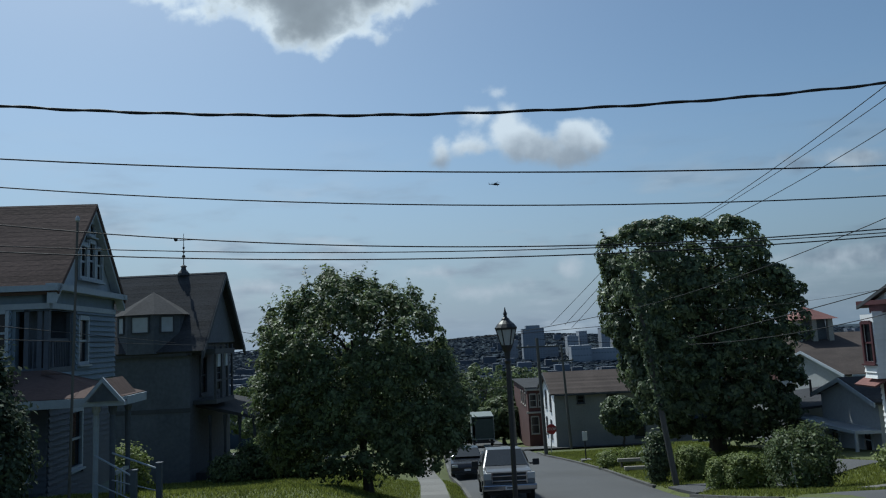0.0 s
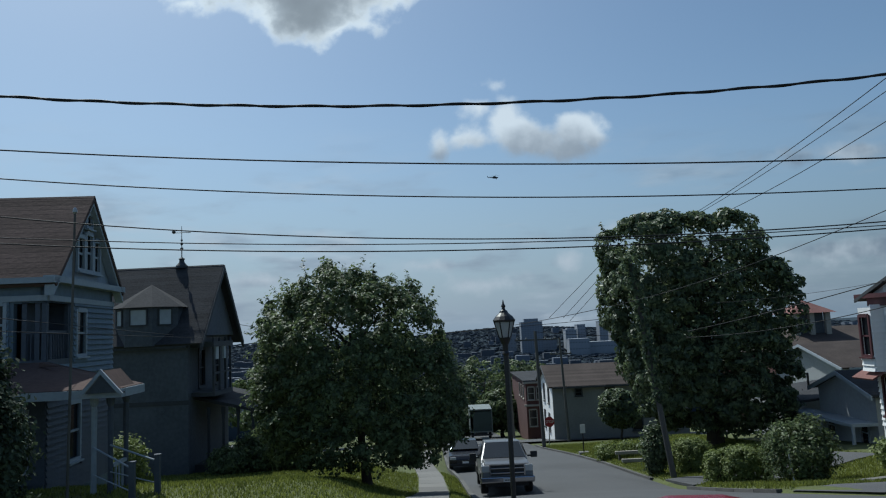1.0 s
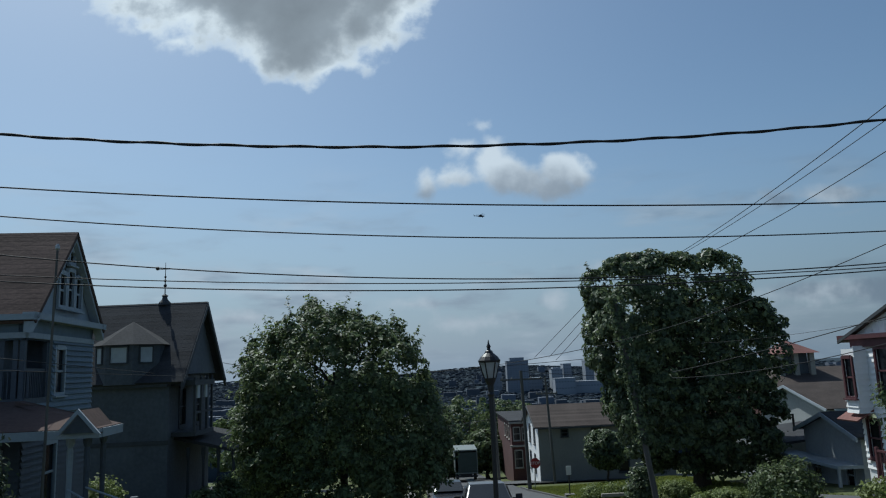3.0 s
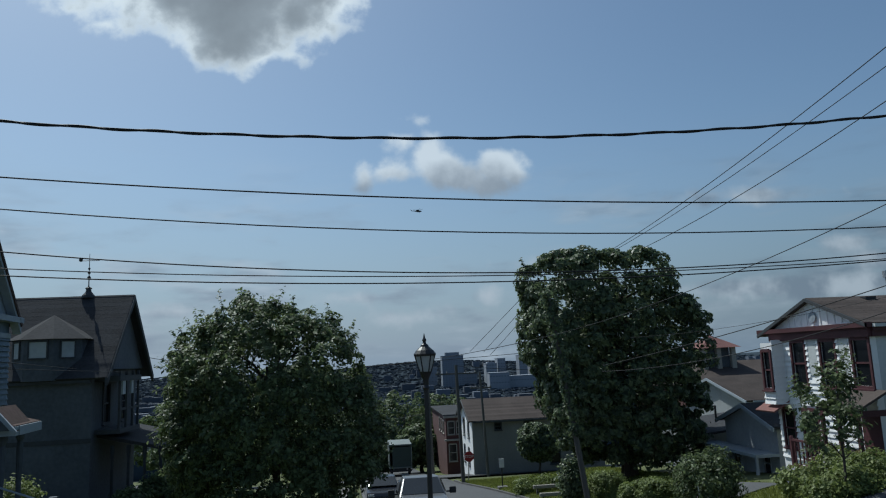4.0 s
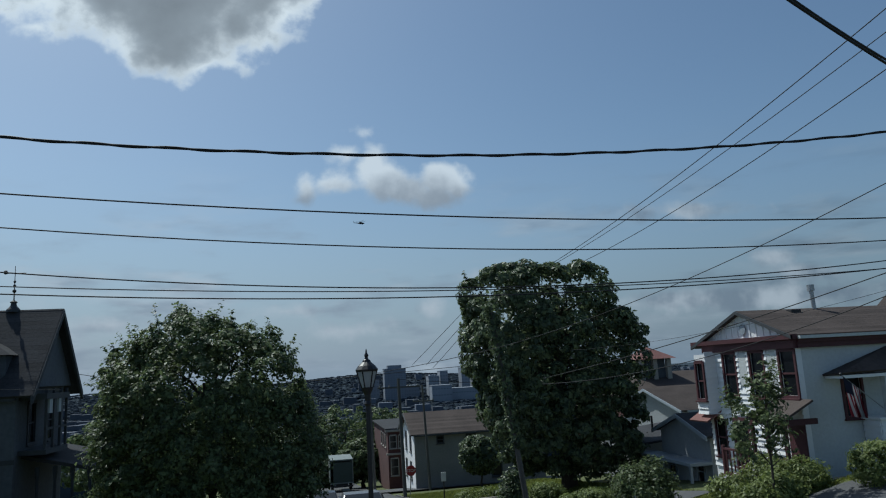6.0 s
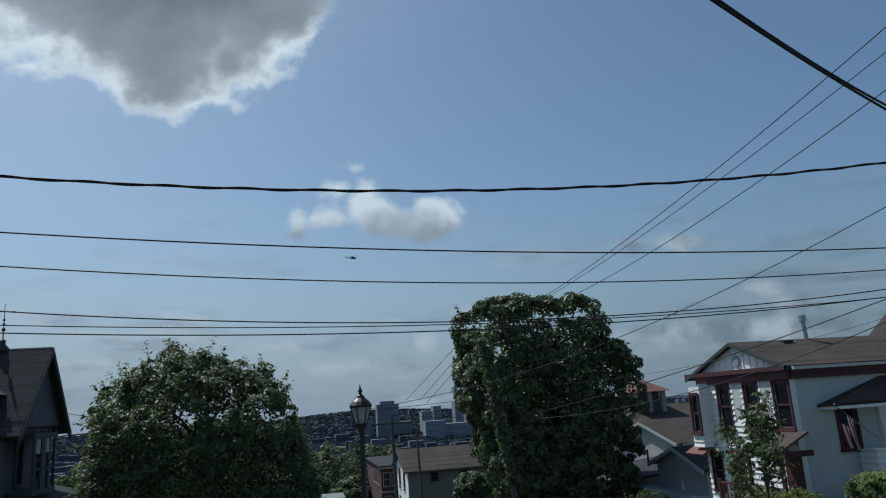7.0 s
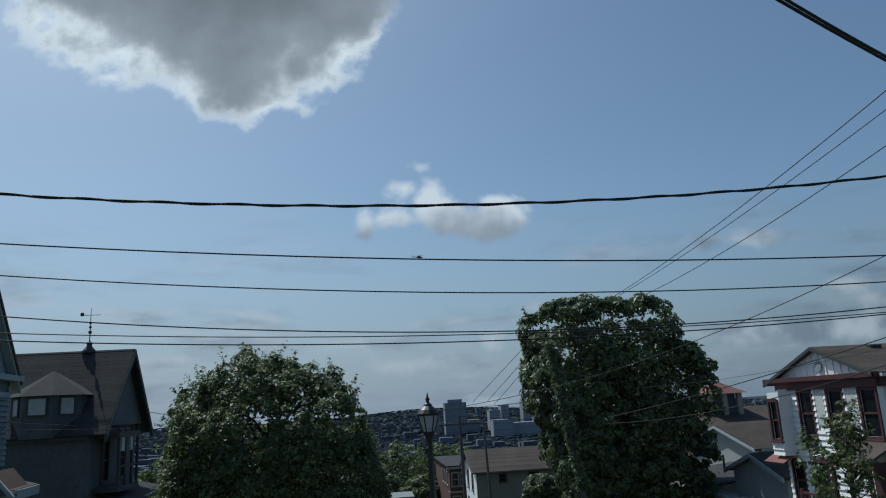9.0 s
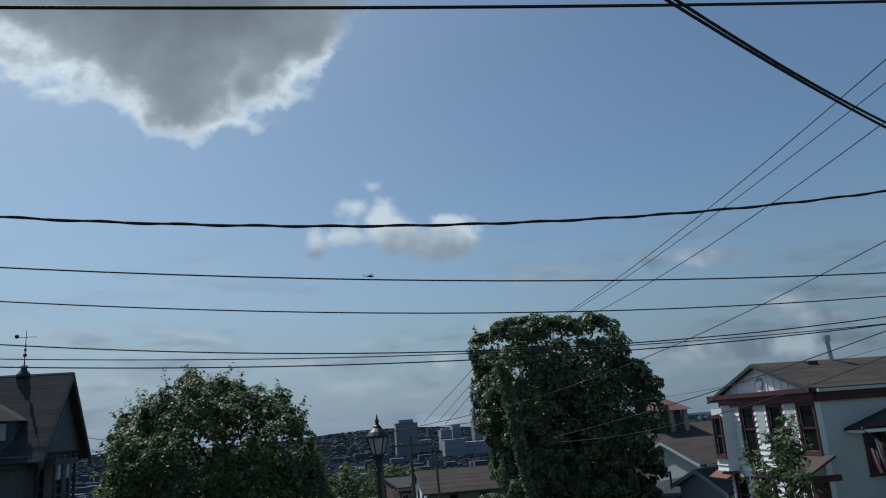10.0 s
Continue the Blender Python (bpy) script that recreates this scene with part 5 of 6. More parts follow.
def pickup(at, slope):
    t = thing("pickup_truck", at, "silver pickup truck parked at the kerb facing uphill", "pickup truck")
    t.rotation_euler = (slope, 0, 0)
    b = part("body", shaped(((0.12, 0.5), (0.04, 0.62), (0.06, 0.95), (0.22, 1.06), (1.35, 1.16), (3.7, 1.2), (5.7, 1.24), (5.75, 0.6), (5.6, 0.5)), 0.97, 0.09, (0.7, 1.2, 0.93)), M_SILVER, t)
    part("bonnet", shaped(((0.12, 1.06), (0.16, 1.12), (0.5, 1.2), (1.5, 1.27), (1.55, 1.1)), 0.82, 0.04), M_SILVER, b)
    cab = part("cab", shaped(((1.3, 1.15), (2.1, 1.84), (2.35, 1.88), (3.5, 1.89), (3.75, 1.82), (3.95, 1.15)), 0.93, 0.06, (1.15, 1.9, 0.74)), M_SILVER, t)
    bm = bmesh.new()
    slab(bm, ((-0.83, 1.36, 1.24), (0.83, 1.36, 1.24), (0.66, 2.06, 1.80), (-0.66, 2.06, 1.80)), 0.02)
    bmesh.ops.translate(bm, verts=bm.verts, vec=(0, -0.05, 0.035))
    part("windscreen", bm, M_CAR_GLASS, cab)
    for s in (-1, 1):
        bm = bmesh.new()
        slab(bm, ((s * 0.965, 1.75, 1.27), (s * 0.965, 3.7, 1.27), (s * 0.815, 3.5, 1.76), (s * 0.815, 2.25, 1.76)), 0.01)
        part("side_window", bm, M_CAR_GLASS, cab)
        m = part("mirror", soft_box(s * 1.2 - 0.13, s * 1.2 + 0.13, 1.55, 1.68, 1.22, 1.46, 0.03), M_PLASTIC, t)
        part("mirror_arm", boxes((min(s * 0.95, s * 1.1), max(s * 0.95, s * 1.1), 1.6, 1.65, 1.26, 1.32)), M_PLASTIC, m)
        part("headlight", soft_box(s * 0.8 - 0.16, s * 0.8 + 0.16, -0.005, 0.14, 0.84, 1.08, 0.03), M_LIGHT_LENS, b)
        part("fog_lamp", soft_box(s * 0.62 - 0.08, s * 0.62 + 0.08, -0.1, 0.0, 0.5, 0.58, 0.02), M_LIGHT_LENS, b)
        for yy in (0.95, 4.55):
            part("wheel_arch", shaped(((yy - 0.5, 0.48), (yy - 0.42, 0.78), (yy - 0.2, 0.93), (yy + 0.2, 0.93), (yy + 0.42, 0.78), (yy + 0.5, 0.48)), 0.03, 0.01), M_PLASTIC, b).location.x = s * 0.975
            wheel(t, s * 0.84, yy, 0.4, 0.4, 0.27)
    part("grille", boxes((-0.62, 0.62, -0.01, 0.06, 0.72, 1.08)), M_PLASTIC, b)
    for zz in (0.8, 0.97):
        part("grille_bar", soft_box(-0.62, 0.62, -0.05, 0.0, zz - 0.022, zz + 0.022, 0.01), M_CHROME, b)
    part("grille_surround", boxes((-0.66, -0.62, -0.04, 0.05, 0.7, 1.1), (0.62, 0.66, -0.04, 0.05, 0.7, 1.1), (-0.62, 0.62, -0.04, 0.05, 1.08, 1.11)), M_CHROME, b)
    part("badge", soft_box(-0.12, 0.12, -0.065, -0.05, 0.86, 0.94, 0.006), M_BLACK_METAL, b)
    part("bumper", soft_box(-1.0, 1.0, -0.14, 0.12, 0.46, 0.68, 0.05), M_CHROME, b)
    part("number_plate", boxes((-0.17, 0.17, -0.16, -0.142, 0.5, 0.62)), M_SIGN_WHITE, b, "white number plate with a dark bar")
    part("plate_bar", boxes((-0.12, 0.12, -0.164, -0.161, 0.54, 0.58)), M_PLASTIC, b)
    part("underside", boxes((-0.8, 0.8, 0.3, 5.5, 0.3, 0.5)), M_PLASTIC, b)
    return t


pickup((2.05, 26.9, street(26.9) + 0.02), math.atan2(street(31.5) - street(27.5), 4.0))


def hatchback(at, slope, label, mat):
    t = thing("car", at, label, "car")
    t.rotation_euler = (slope, 0, 0)
    b = part("body", shaped(((0.05, 0.3), (0.0, 0.6), (0.15, 0.8), (1.1, 0.98), (3.9, 1.02), (4.3, 0.9), (4.35, 0.4), (4.2, 0.28)), 0.88, 0.06), mat, t)
    cab = part("cabin", shaped(((0.95, 0.95), (1.75, 1.5), (2.2, 1.58), (3.5, 1.56), (4.1, 1.0)), 0.84, 0.05, (1.0, 1.6, 0.76)), mat, t)
    bm = bmesh.new()
    slab(bm, ((-0.74, 1.06, 1.05), (0.74, 1.06, 1.05), (0.62, 1.68, 1.47), (-0.62, 1.68, 1.47)), 0.02)
    bmesh.ops.translate(bm, verts=bm.verts, vec=(0, -0.05, 0.04))
    part("windscreen", bm, M_CAR_GLASS, cab)
    for s in (-1, 1):
        part("headlight", soft_box(s * 0.66 - 0.16, s * 0.66 + 0.16, 0.0, 0.16, 0.6, 0.74, 0.03), M_LIGHT_LENS, b)
        part("mirror", soft_box(s * 1.0 - 0.1, s * 1.0 + 0.1, 1.3, 1.4, 1.02, 1.16, 0.03), mat, t)
        for yy in (0.8, 3.45):
            wheel(t, s * 0.78, yy, 0.32, 0.32, 0.2)
    part("grille", boxes((-0.45, 0.45, -0.01, 0.03, 0.4, 0.58)), M_PLASTIC, b)
    part("bumper", soft_box(-0.86, 0.86, -0.05, 0.1, 0.28, 0.42, 0.04), M_PLASTIC, b)
    part("number_plate", boxes((-0.17, 0.17, -0.07, -0.052, 0.42, 0.52)), M_SIGN_WHITE, b)
    return t


hatchback((0.75, 38.5, street(38.5) + 0.02), math.atan2(street(42) - street(38), 4.0), "dark hatchback parked under the tree at the kerb", M_CAR_DARK)


RED_CAR = (2.58, 6.55, street(6.55) + 0.02)


def red_car(at):
    """A parked saloon of which the roof and its aerial rise into view."""
    t = thing("car", at, "red parked car with a roof aerial on the cross street", "car", turn=90)
    b = part("body", shaped(((-2.2, 0.32), (-2.25, 0.6), (-2.1, 0.82), (-1.2, 0.95), (1.6, 0.98), (2.15, 0.92), (2.25, 0.5), (2.15, 0.3)), 0.88, 0.06), M_RED_PAINT, t)
    cab = part("cabin", shaped(((-1.25, 0.93), (-0.45, 1.40), (-0.05, 1.475), (0.5, 1.49), (0.95, 1.44), (1.7, 0.96)), 0.82, 0.07, (0.95, 1.5, 0.74)), M_RED_PAINT, t)
    for s in (-1, 1):
        bm = bmesh.new()
        slab(bm, ((s * 0.835, -0.95, 1.0), (s * 0.835, 1.45, 1.0), (s * 0.68, 0.85, 1.38), (s * 0.68, -0.4, 1.36)), 0.012)
        part("side_window", bm, M_CAR_GLASS, cab)
        part("headlight", soft_box(s * 0.66 - 0.16, s * 0.66 + 0.16, -2.24, -2.08, 0.62, 0.76, 0.03), M_LIGHT_LENS, b)
        part("mirror", soft_box(s * 0.98 - 0.1, s * 0.98 + 0.1, -0.9, -0.8, 0.98, 1.12, 0.03), M_RED_PAINT, t)
        for yy in (-1.4, 1.35):
            wheel(t, s * 0.78, yy, 0.32, 0.32, 0.2)
    for y0, z0, y1, z1, n in ((-1.17, 0.99, -0.5, 1.39, "windscreen"), (1.62, 1.02, 1.0, 1.42, "rear_window")):
        out = -0.03 if y0 < 0 else 0.03
        bm = bmesh.new()
        slab(bm, ((-0.72, y0 + out, z0 + 0.04), (0.72, y0 + out, z0 + 0.04), (0.58, y1 + out, z1 + 0.04), (-0.58, y1 + out, z1 + 0.04)), 0.015)
        part(n, bm, M_CAR_GLASS, cab)
    part("aerial", prism(bmesh.new(), ((0.55, 1.475), (0.80, 1.46), (0.80, 1.53), (0.74, 1.55)), "x", -0.025, 0.025), M_RED_PAINT, cab)
    return t


red_car(RED_CAR)


def box_truck(at):
    t = thing("box_truck", at, "pale green-grey box truck with a dark green roller door", "truck")
    b = part("box_body", boxes((-1.2, -1.12, 0, 5, 0.85, 3.25), (1.12, 1.2, 0, 5, 0.85, 3.25), (-1.12, 1.12, 0, 5, 3.15, 3.25), (-1.12, 1.12, 0, 5, 0.85, 0.95), (-1.12, 1.12, 4.92, 5, 0.95, 3.15)), M_TRUCK_WHITE, t)
    part("roof_edge", boxes((-1.22, 1.22, -0.04, 0.06, 3.16, 3.28)), M_TRUCK_WHITE, b)
    part("roller_door", boxes((-0.85, 1.1, 0.06, 0.1, 0.96, 3.0)), M_TRUCK_GREEN, b)
    part("cab", soft_box(-1.0, 1.0, 5.2, 7.0, 0.6, 2.4, 0.12), M_TRUCK_WHITE, t)
    part("ramp", boxes((0.0, 0.75, -1.0, -0.02, 0.25, 0.32)), M_TRUCK_WHITE, t)
    part("bumper", boxes((-1.15, 1.15, -0.12, 0.0, 0.5, 0.68)), M_PLASTIC, t)
    part("chassis", boxes((-0.6, 0.6, 0.05, 6.5, 0.55, 0.82)), M_PLASTIC, t)
    for s in (-0.95, 0.95):
        for yy in (1.2, 6.1):
            wheel(t, s, yy, 0.45, 0.45, 0.28)
    return t


box_truck((3.35, 77, street(77) + 0.05))

# ------------------------------------------------------------------ street signs, edging, stakes
st = thing("stop_sign", (7.45, 55, street(55)), "red octagonal stop sign on a thin steel post", "road sign")
part("post", tube(bmesh.new(), (0, 0, -0.2), (0.12, 0, 2.3), 0.035, 0.035, 8), M_STEEL, st)
bm = prism(bmesh.new(), [(0.12 + 0.4 * math.cos(radians(22.5 + 45 * k)), 1.85 + 0.4 * math.sin(radians(22.5 + 45 * k))) for k in range(8)], "y", -0.07, -0.045)
plate = part("plate", bm, M_SIGN_RED, st)
letters = bpy.data.curves.new("lettering", "FONT")
letters.body, letters.size, letters.align_x, letters.align_y, letters.extrude = "STOP", 0.29, "CENTER", "CENTER", 0.002
word = new("lettering", letters)
word.parent, word.location, word.rotation_euler = plate, (0.12, -0.075, 1.85), (radians(90), 0, 0)
letters.materials.append(M_SIGN_WHITE)

sg = thing("street_sign", (8.4, 46, ground(8.5, 46)), "small pale notice on a dark post in the verge", "road sign")
part("post", tube(bmesh.new(), (0, 0, -0.2), (0.0, 0, 1.75), 0.04, 0.04, 8), M_BLACK_METAL, sg)
part("plate", soft_box(-0.16, 0.16, -0.06, -0.03, 1.25, 1.8, 0.01, 1), M_SIGN_WHITE, sg)
part("footing", boxes((-0.3, 0.3, -0.25, 0.25, -0.05, 0.1)), M_CONCRETE, sg)

for yy, zz, xa, xb in ((39.5, 0.35, 8.9, 11.0), (37.2, 0.12, 8.7, 10.7)):
    e = thing("timber_edging", ((xa + xb) / 2, yy, ground((xa + xb) / 2, yy)), "weathered timber edging on the grass bank", "edging", "timber edgings")
    part("beam", soft_box(-(xb - xa) / 2, (xb - xa) / 2, -0.08, 0.08, zz - 0.02, zz + 0.16, 0.02, 1), M_STONE, e)
    for s in (-0.8, 0.8):
        part("peg", boxes((s - 0.05, s + 0.05, 0.08, 0.18, -0.2, zz + 0.1)), M_POLE, e)
sk = thing("stake", (10.5, 22.4, ground(10.5, 22.4)), "thin white leaning stake in the grass", "stake")
part("rod", tube(bmesh.new(), (0, 0, -0.15), (-0.16, 0, 1.1), 0.025, 0.02, 6), M_SIGN_WHITE, sk)

# ------------------------------------------------------------------ hedges, shrubs and small trees
def hedge(label, x0, x1, y, dy, h, leaf=0.075, n=560):
    z = ground((x0 + x1) / 2, y)
    shrub("hedge", label, "hedge", ((x0 + x1) / 2, y, z), (((x0 + x1) / 2, y, z + h * 0.48, (x1 - x0) / 2, dy / 2, h * 0.54),), n, 30, 0.055, leaf, M_LEAF_C, 7.0, 0.02, 0.25, "clipped hedges")


hedge("clipped bright green hedge block beside the drive", 9.9, 11.25, 32, 1.4, 1.35)
hedge("small clipped hedge with pale leaves", 9.1, 9.9, 26.0, 0.9, 1.05, n=220)
hedge("clipped bright green hedge block on the grass island", 9.45, 10.85, 25.2, 1.2, 1.15)
hedge("dark green clipped hedge beside the white house", 14.45, 16.9, 17.2, 1.2, 0.95, n=500)
z = ground(11, 23)
shrub("shrub", "leafy shrub with pale blossoms on the grass island", "shrub", (11, 23, z), ((11, 23, z + 0.85, 0.95, 0.9, 0.9), (10.7, 23, z + 1.2, 0.55, 0.6, 0.6), (11.35, 23, z + 1.25, 0.5, 0.6, 0.65)), 520, 22, 0.12, 0.1, M_LEAF_A, 2.2, 0.16)
z = ground(-12, 26)
shrub("shrub", "rounded sunlit shrub between two houses", "shrub", (-11.9, 26, z), ((-11.9, 26, z + 0.8, 0.85, 0.8, 0.9),), 380, 22, 0.12, 0.1, M_LEAF_C, 2.2, 0.12)
for sx, sy, sr, sh in ((-9.0, 33.2, 0.9, 1.5), (-7.9, 34.5, 1.1, 2.1), (-9.9, 32.4, 0.7, 1.0), (-7.2, 33.6, 0.8, 1.3)):
    z = ground(sx, sy)
    shrub("shrub", "loose green shrub by the dark house porch", "shrub", (sx, sy, z), ((sx, sy, z + sh * 0.5, sr, sr, sh * 0.55),), 260, 22, 0.14, 0.13, M_LEAF_A, 2.2, 0.16, group="porch shrubs")
z = ground(-9.3, 14)
shrub("evergreen", "dark dense evergreen beside the blue house porch", "evergreen", (-9.4, 14, z),
      ((-9.6, 14, 1.2, 1.1, 1.1, 2.0), (-9.6, 14, 2.6, 0.75, 0.8, 1.1)), 1100, 24, 0.13, 0.11, M_EVERGREEN, 2.4, 0.1)
for sx, sy, sr, sh, lab in ((13.2, 21.2, 0.6, 0.9, "pale flowering bush along the house"), (14.2, 21.0, 0.6, 1.1, "pale flowering bush along the house"), (14.0, 19.6, 0.6, 0.8, "low green bush in the front bed"),
                            (14.3, 19.3, 0.6, 0.8, "low green bush in the front bed"), (12.6, 19.2, 0.5, 0.6, "low green bush in the front bed"), (13.2, 18.9, 0.6, 0.7, "low green bush in the front bed")):
    z = ground(sx, sy)
    b = shrub("bush", lab, "bush", (sx, sy, z), ((sx, sy, z + sh * 0.5, sr, sr, sh * 0.55),), 230, 20, 0.1, 0.09, M_LEAF_C, 2.2, 0.16, group="bushes by the house")
    if "flower" in lab:
        c, w_ = crown_points(((sx, sy, z + sh * 0.55, sr, sr, sh * 0.6),), 60, 3, 0.05, 2.2, 0.1, 0.1, z + 0.3)
        leaf_mesh("blossom", c - np.array((sx, sy, z)), w_, 0.07, M_FLOWER, b)
for sx, sy in ((9.0, 41.0), (10.2, 42.0), (12.4, 44)):
    z = ground(sx, sy)
    shrub("bush", "bright low bush on the grass bank", "bush", (sx, sy, z), ((sx, sy, z + 0.35, 0.8, 0.7, 0.45),), 160, 20, 0.1, 0.1, M_LEAF_C, 2.2, 0.16, group="bank bushes")
z = ground(9.0, 31.2)
shrub("bush", "tall dark bush at the foot of the pole", "bush", (8.9, 31.8, z), ((8.9, 31.8, z + 0.9, 0.42, 0.45, 1.0),), 240, 20, 0.12, 0.13, M_LEAF_B, 2.2, 0.16)
tree("slim young tree with sparse leaves before the white house", (12.75, 18.6, ground(12.75, 18.6)),
     ((12.5, 18.6, 1.6, 0.85, 0.8, 1.0), (12.9, 18.6, 2.5, 0.45, 0.45, 0.6), (12.1, 18.6, 1.2, 0.6, 0.6, 0.6)), (12.9, 18.6, 2.6), 0.045, 0.9, 10, 60, 22, 0.2, 0.12, M_LEAF_A, 2.0, 0.5, name="young_tree", shoots=60, shoot_length=0.5)
tree("small round tree before the cream house", (13.0, 55, ground(13, 55)), ((12.95, 55, -3.2, 1.45, 1.4, 1.45),), (13, 55, -3), 0.1, 0.9, 8, 160, 60, 0.36, 0.2, M_LEAF_B, 2.2, 0.3)
for k, (tx, ty, r, top) in enumerate(((5.6, 112, 4.6, -1.4), (-1.0, 104, 4.5, -3.0), (6.4, 88, 2.7, -4.6), (-6, 92, 4.2, -2.6), (12, 120, 5, -2.4), (0.2, 84, 2.6, -5.4), (-14, 66, 3.8, 0.3), (-11, 56, 2.6, -0.6), (-20, 84, 5, 0.2))):
    z = ground(tx, ty)
    h = top - z
    tree("leafy green street tree in the valley", (tx, ty, z), ((tx, ty, z + h * 0.6, r, r, h * 0.42), (tx + r * 0.5, ty, z + h * 0.5, r * 0.7, r * 0.7, h * 0.35), (tx - r * 0.5, ty, z + h * 0.52, r * 0.7, r * 0.7, h * 0.35)),
         (tx, ty, z + h * 0.7), 0.25, r * 0.7, 8, 190, 60, 0.9, 0.42, M_LEAF_B if k % 2 else M_LEAF_A, 2.2, 0.3, group="valley trees")

# ------------------------------------------------------------------ the houses further off
def plain_house(name, label, x0, x1, y0, y1, z0, eave, ridge, along, wall_mat, roof_mat, trim, wins, over=0.35, gable_mat=None, courses=0):
    h = thing(name, ((x0 + x1) / 2, (y0 + y1) / 2, z0), label, "house")
    ox, oy = (x0 + x1) / 2, (y0 + y1) / 2

    def w(bm, n, mat, parent=h, lab=""):
        bmesh.ops.translate(bm, verts=bm.verts, vec=(-ox, -oy, -z0))
        return (part_each if n in SPLIT else part)(n, bm, mat, parent, lab)
    t = 0.2
    south = [(v - q / 2, v + q / 2, a, b) for wl, v, a, b, q in wins if wl == "y-"]
    west = [(v - q / 2, v + q / 2, a, b) for wl, v, a, b, q in wins if wl == "x-"]
    w(wall_with_holes(x0, x1, z0 - 1.5, eave, south, "y-", y0), "wall", wall_mat)
    w(wall_with_holes(y0 + t, y1, z0 - 1.5, eave, west, "x-", x0), "wall", gable_mat or wall_mat)
    w(boxes((x0 + t, x1, y1 - t, y1, z0 - 1.5, eave)), "wall", wall_mat)
    w(boxes((x1 - t, x1, y0 + t, y1 - t, z0 - 1.5, eave)), "wall", wall_mat)
    for wl, v, a, b, q in wins:
        window(h, wl, (y0 - oy) if wl == "y-" else (x0 - ox), v - (ox if wl == "y-" else oy), a - z0, b - z0, q, trim)
    if along == "x":
        m = (y0 + y1) / 2
        d = (ridge - eave) / (m - y0) * over
        for s in (y0 - over, y1 + over):
            shingled(h, [(px_ - ox, py_ - oy, pz_ - z0) for px_, py_, pz_ in ((x0 - over, s, eave - d), (x1 + over, s, eave - d), (x1 + over, m, ridge), (x0 - over, m, ridge))], 0.12, roof_mat, courses, courses=courses > 0 and s < y1)
        w(gable_wall(x0, y0, y1, m, eave, ridge - 0.12, -t), "gable_wall", gable_mat or wall_mat)
        w(gable_wall(x1, y0, y1, m, eave, ridge - 0.12, t), "gable_wall", gable_mat or wall_mat)
        for s in (y0 - over, y1 + over):
            bm = prism(bmesh.new(), ((s, eave - d - 0.22), (m, ridge - 0.22), (m, ridge - 0.02), (s, eave - d - 0.02)), "x", x0 - over - 0.06, x0 - over + 0.02)
            w(bm, "bargeboard", trim)
    else:
        w(boxes((x0 - over, x1 + over, y0 - over, y1 + over, eave, eave + 0.12)), "roof_deck", roof_mat)
    w(boxes((x0, x1, y0 - over - 0.1, y0 - over + 0.02, eave - (ridge - eave) / max(1, (y1 - y0) / 2) * over - 0.18, eave - (ridge - eave) / max(1, (y1 - y0) / 2) * over - 0.04)), "gutter", trim)
    return h, w


plain_house("house", "long cream-sided house with a brown roof and white gable", 8.95, 20.5, 62, 70.2, -6.4, -1.85, -0.35, "x", M_CREAM, M_BROWN_ROOF, M_DARK_TRIM,
            [("x-", 64.4, -3.6, -2.2, 0.8), ("x-", 67.2, -3.6, -2.2, 0.8), ("x-", 64.6, -6.0, -4.6, 0.8), ("x-", 67.4, -6.0, -4.6, 0.8), ("y-", 13.9, -3.4, -2.3, 0.7), ("y-", 11.2, -2.8, -2.3, 0.5), ("y-", 16.1, -5.9, -4.2, 0.8)],
            gable_mat=M_WHITE, courses=14)
hb, wb = plain_house("brick_building", "red brick corner building with pale cornice and window hoods", 8.05, 16, 75, 90, -7.6, -2.45, -2.25, "flat", M_BRICK, M_DARK_ROOF, M_STONE,
                     [("y-", 8.6, -4.3, -3.1, 0.6), ("y-", 9.5, -4.3, -3.1, 0.6), ("y-", 10.4, -4.3, -3.1, 0.6), ("y-", 8.7, -7.0, -5.4, 0.7), ("y-", 10.0, -7.0, -5.4, 0.9), ("x-", 77, -4.3, -3.1, 0.7), ("x-", 79, -4.3, -3.1, 0.7), ("x-", 81, -4.3, -3.1, 0.7)], over=0.25)
for za, zb, out in ((-5.0, -4.82, 0.2), (-2.68, -2.45, 0.25)):
    wb(boxes((8.05 - out, 16.2, 75 - out, 74.998, za, zb)), "cornice", M_STONE)
plain_house("house", "grey sided house with a low white-edged roof", 27.4, 38, 49.5, 60, -6.5, -0.35, 1.0, "x", M_GREY_SIDING, M_BROWN_ROOF, M_BLUE_TRIM, [], over=0.5)
hg, wg = plain_house("house", "low grey gabled house with a railed porch", 19.6, 28, 33.2, 38.2, -4.0, -0.4, 0.45, "x", M_GREY_SIDING, M_DARK_ROOF, M_BLUE_TRIM, [("x-", 34.3, -2.9, -1.9, 0.6), ("x-", 37.2, -2.9, -1.9, 0.7)], courses=8)
wg(boxes((18.4, 19.6, 33.2, 39.4, -1.95, -1.8)), "porch_beam", M_BLUE_TRIM)
for yy in (33.3, 36.3, 39.2):
    wg(boxes((18.45, 18.57, yy, yy + 0.12, -4.6, -1.95)), "porch_post", M_BLUE_TRIM)
bm = bmesh.new()
slab(bm, ((18.9, 39.0, -1.35), (18.9, 46, -1.35), (26, 46, -0.7), (26, 39.0, -0.7)), 0.12)
wg(bm, "lean_to_roof", M_DARK_ROOF)
wg(boxes((19.2, 26, 45.7, 45.9, -5.5, -1.5), (19.0, 19.2, 39.2, 45.7, -5.5, -1.52)), "lean_to_wall", M_GREY_SIDING)
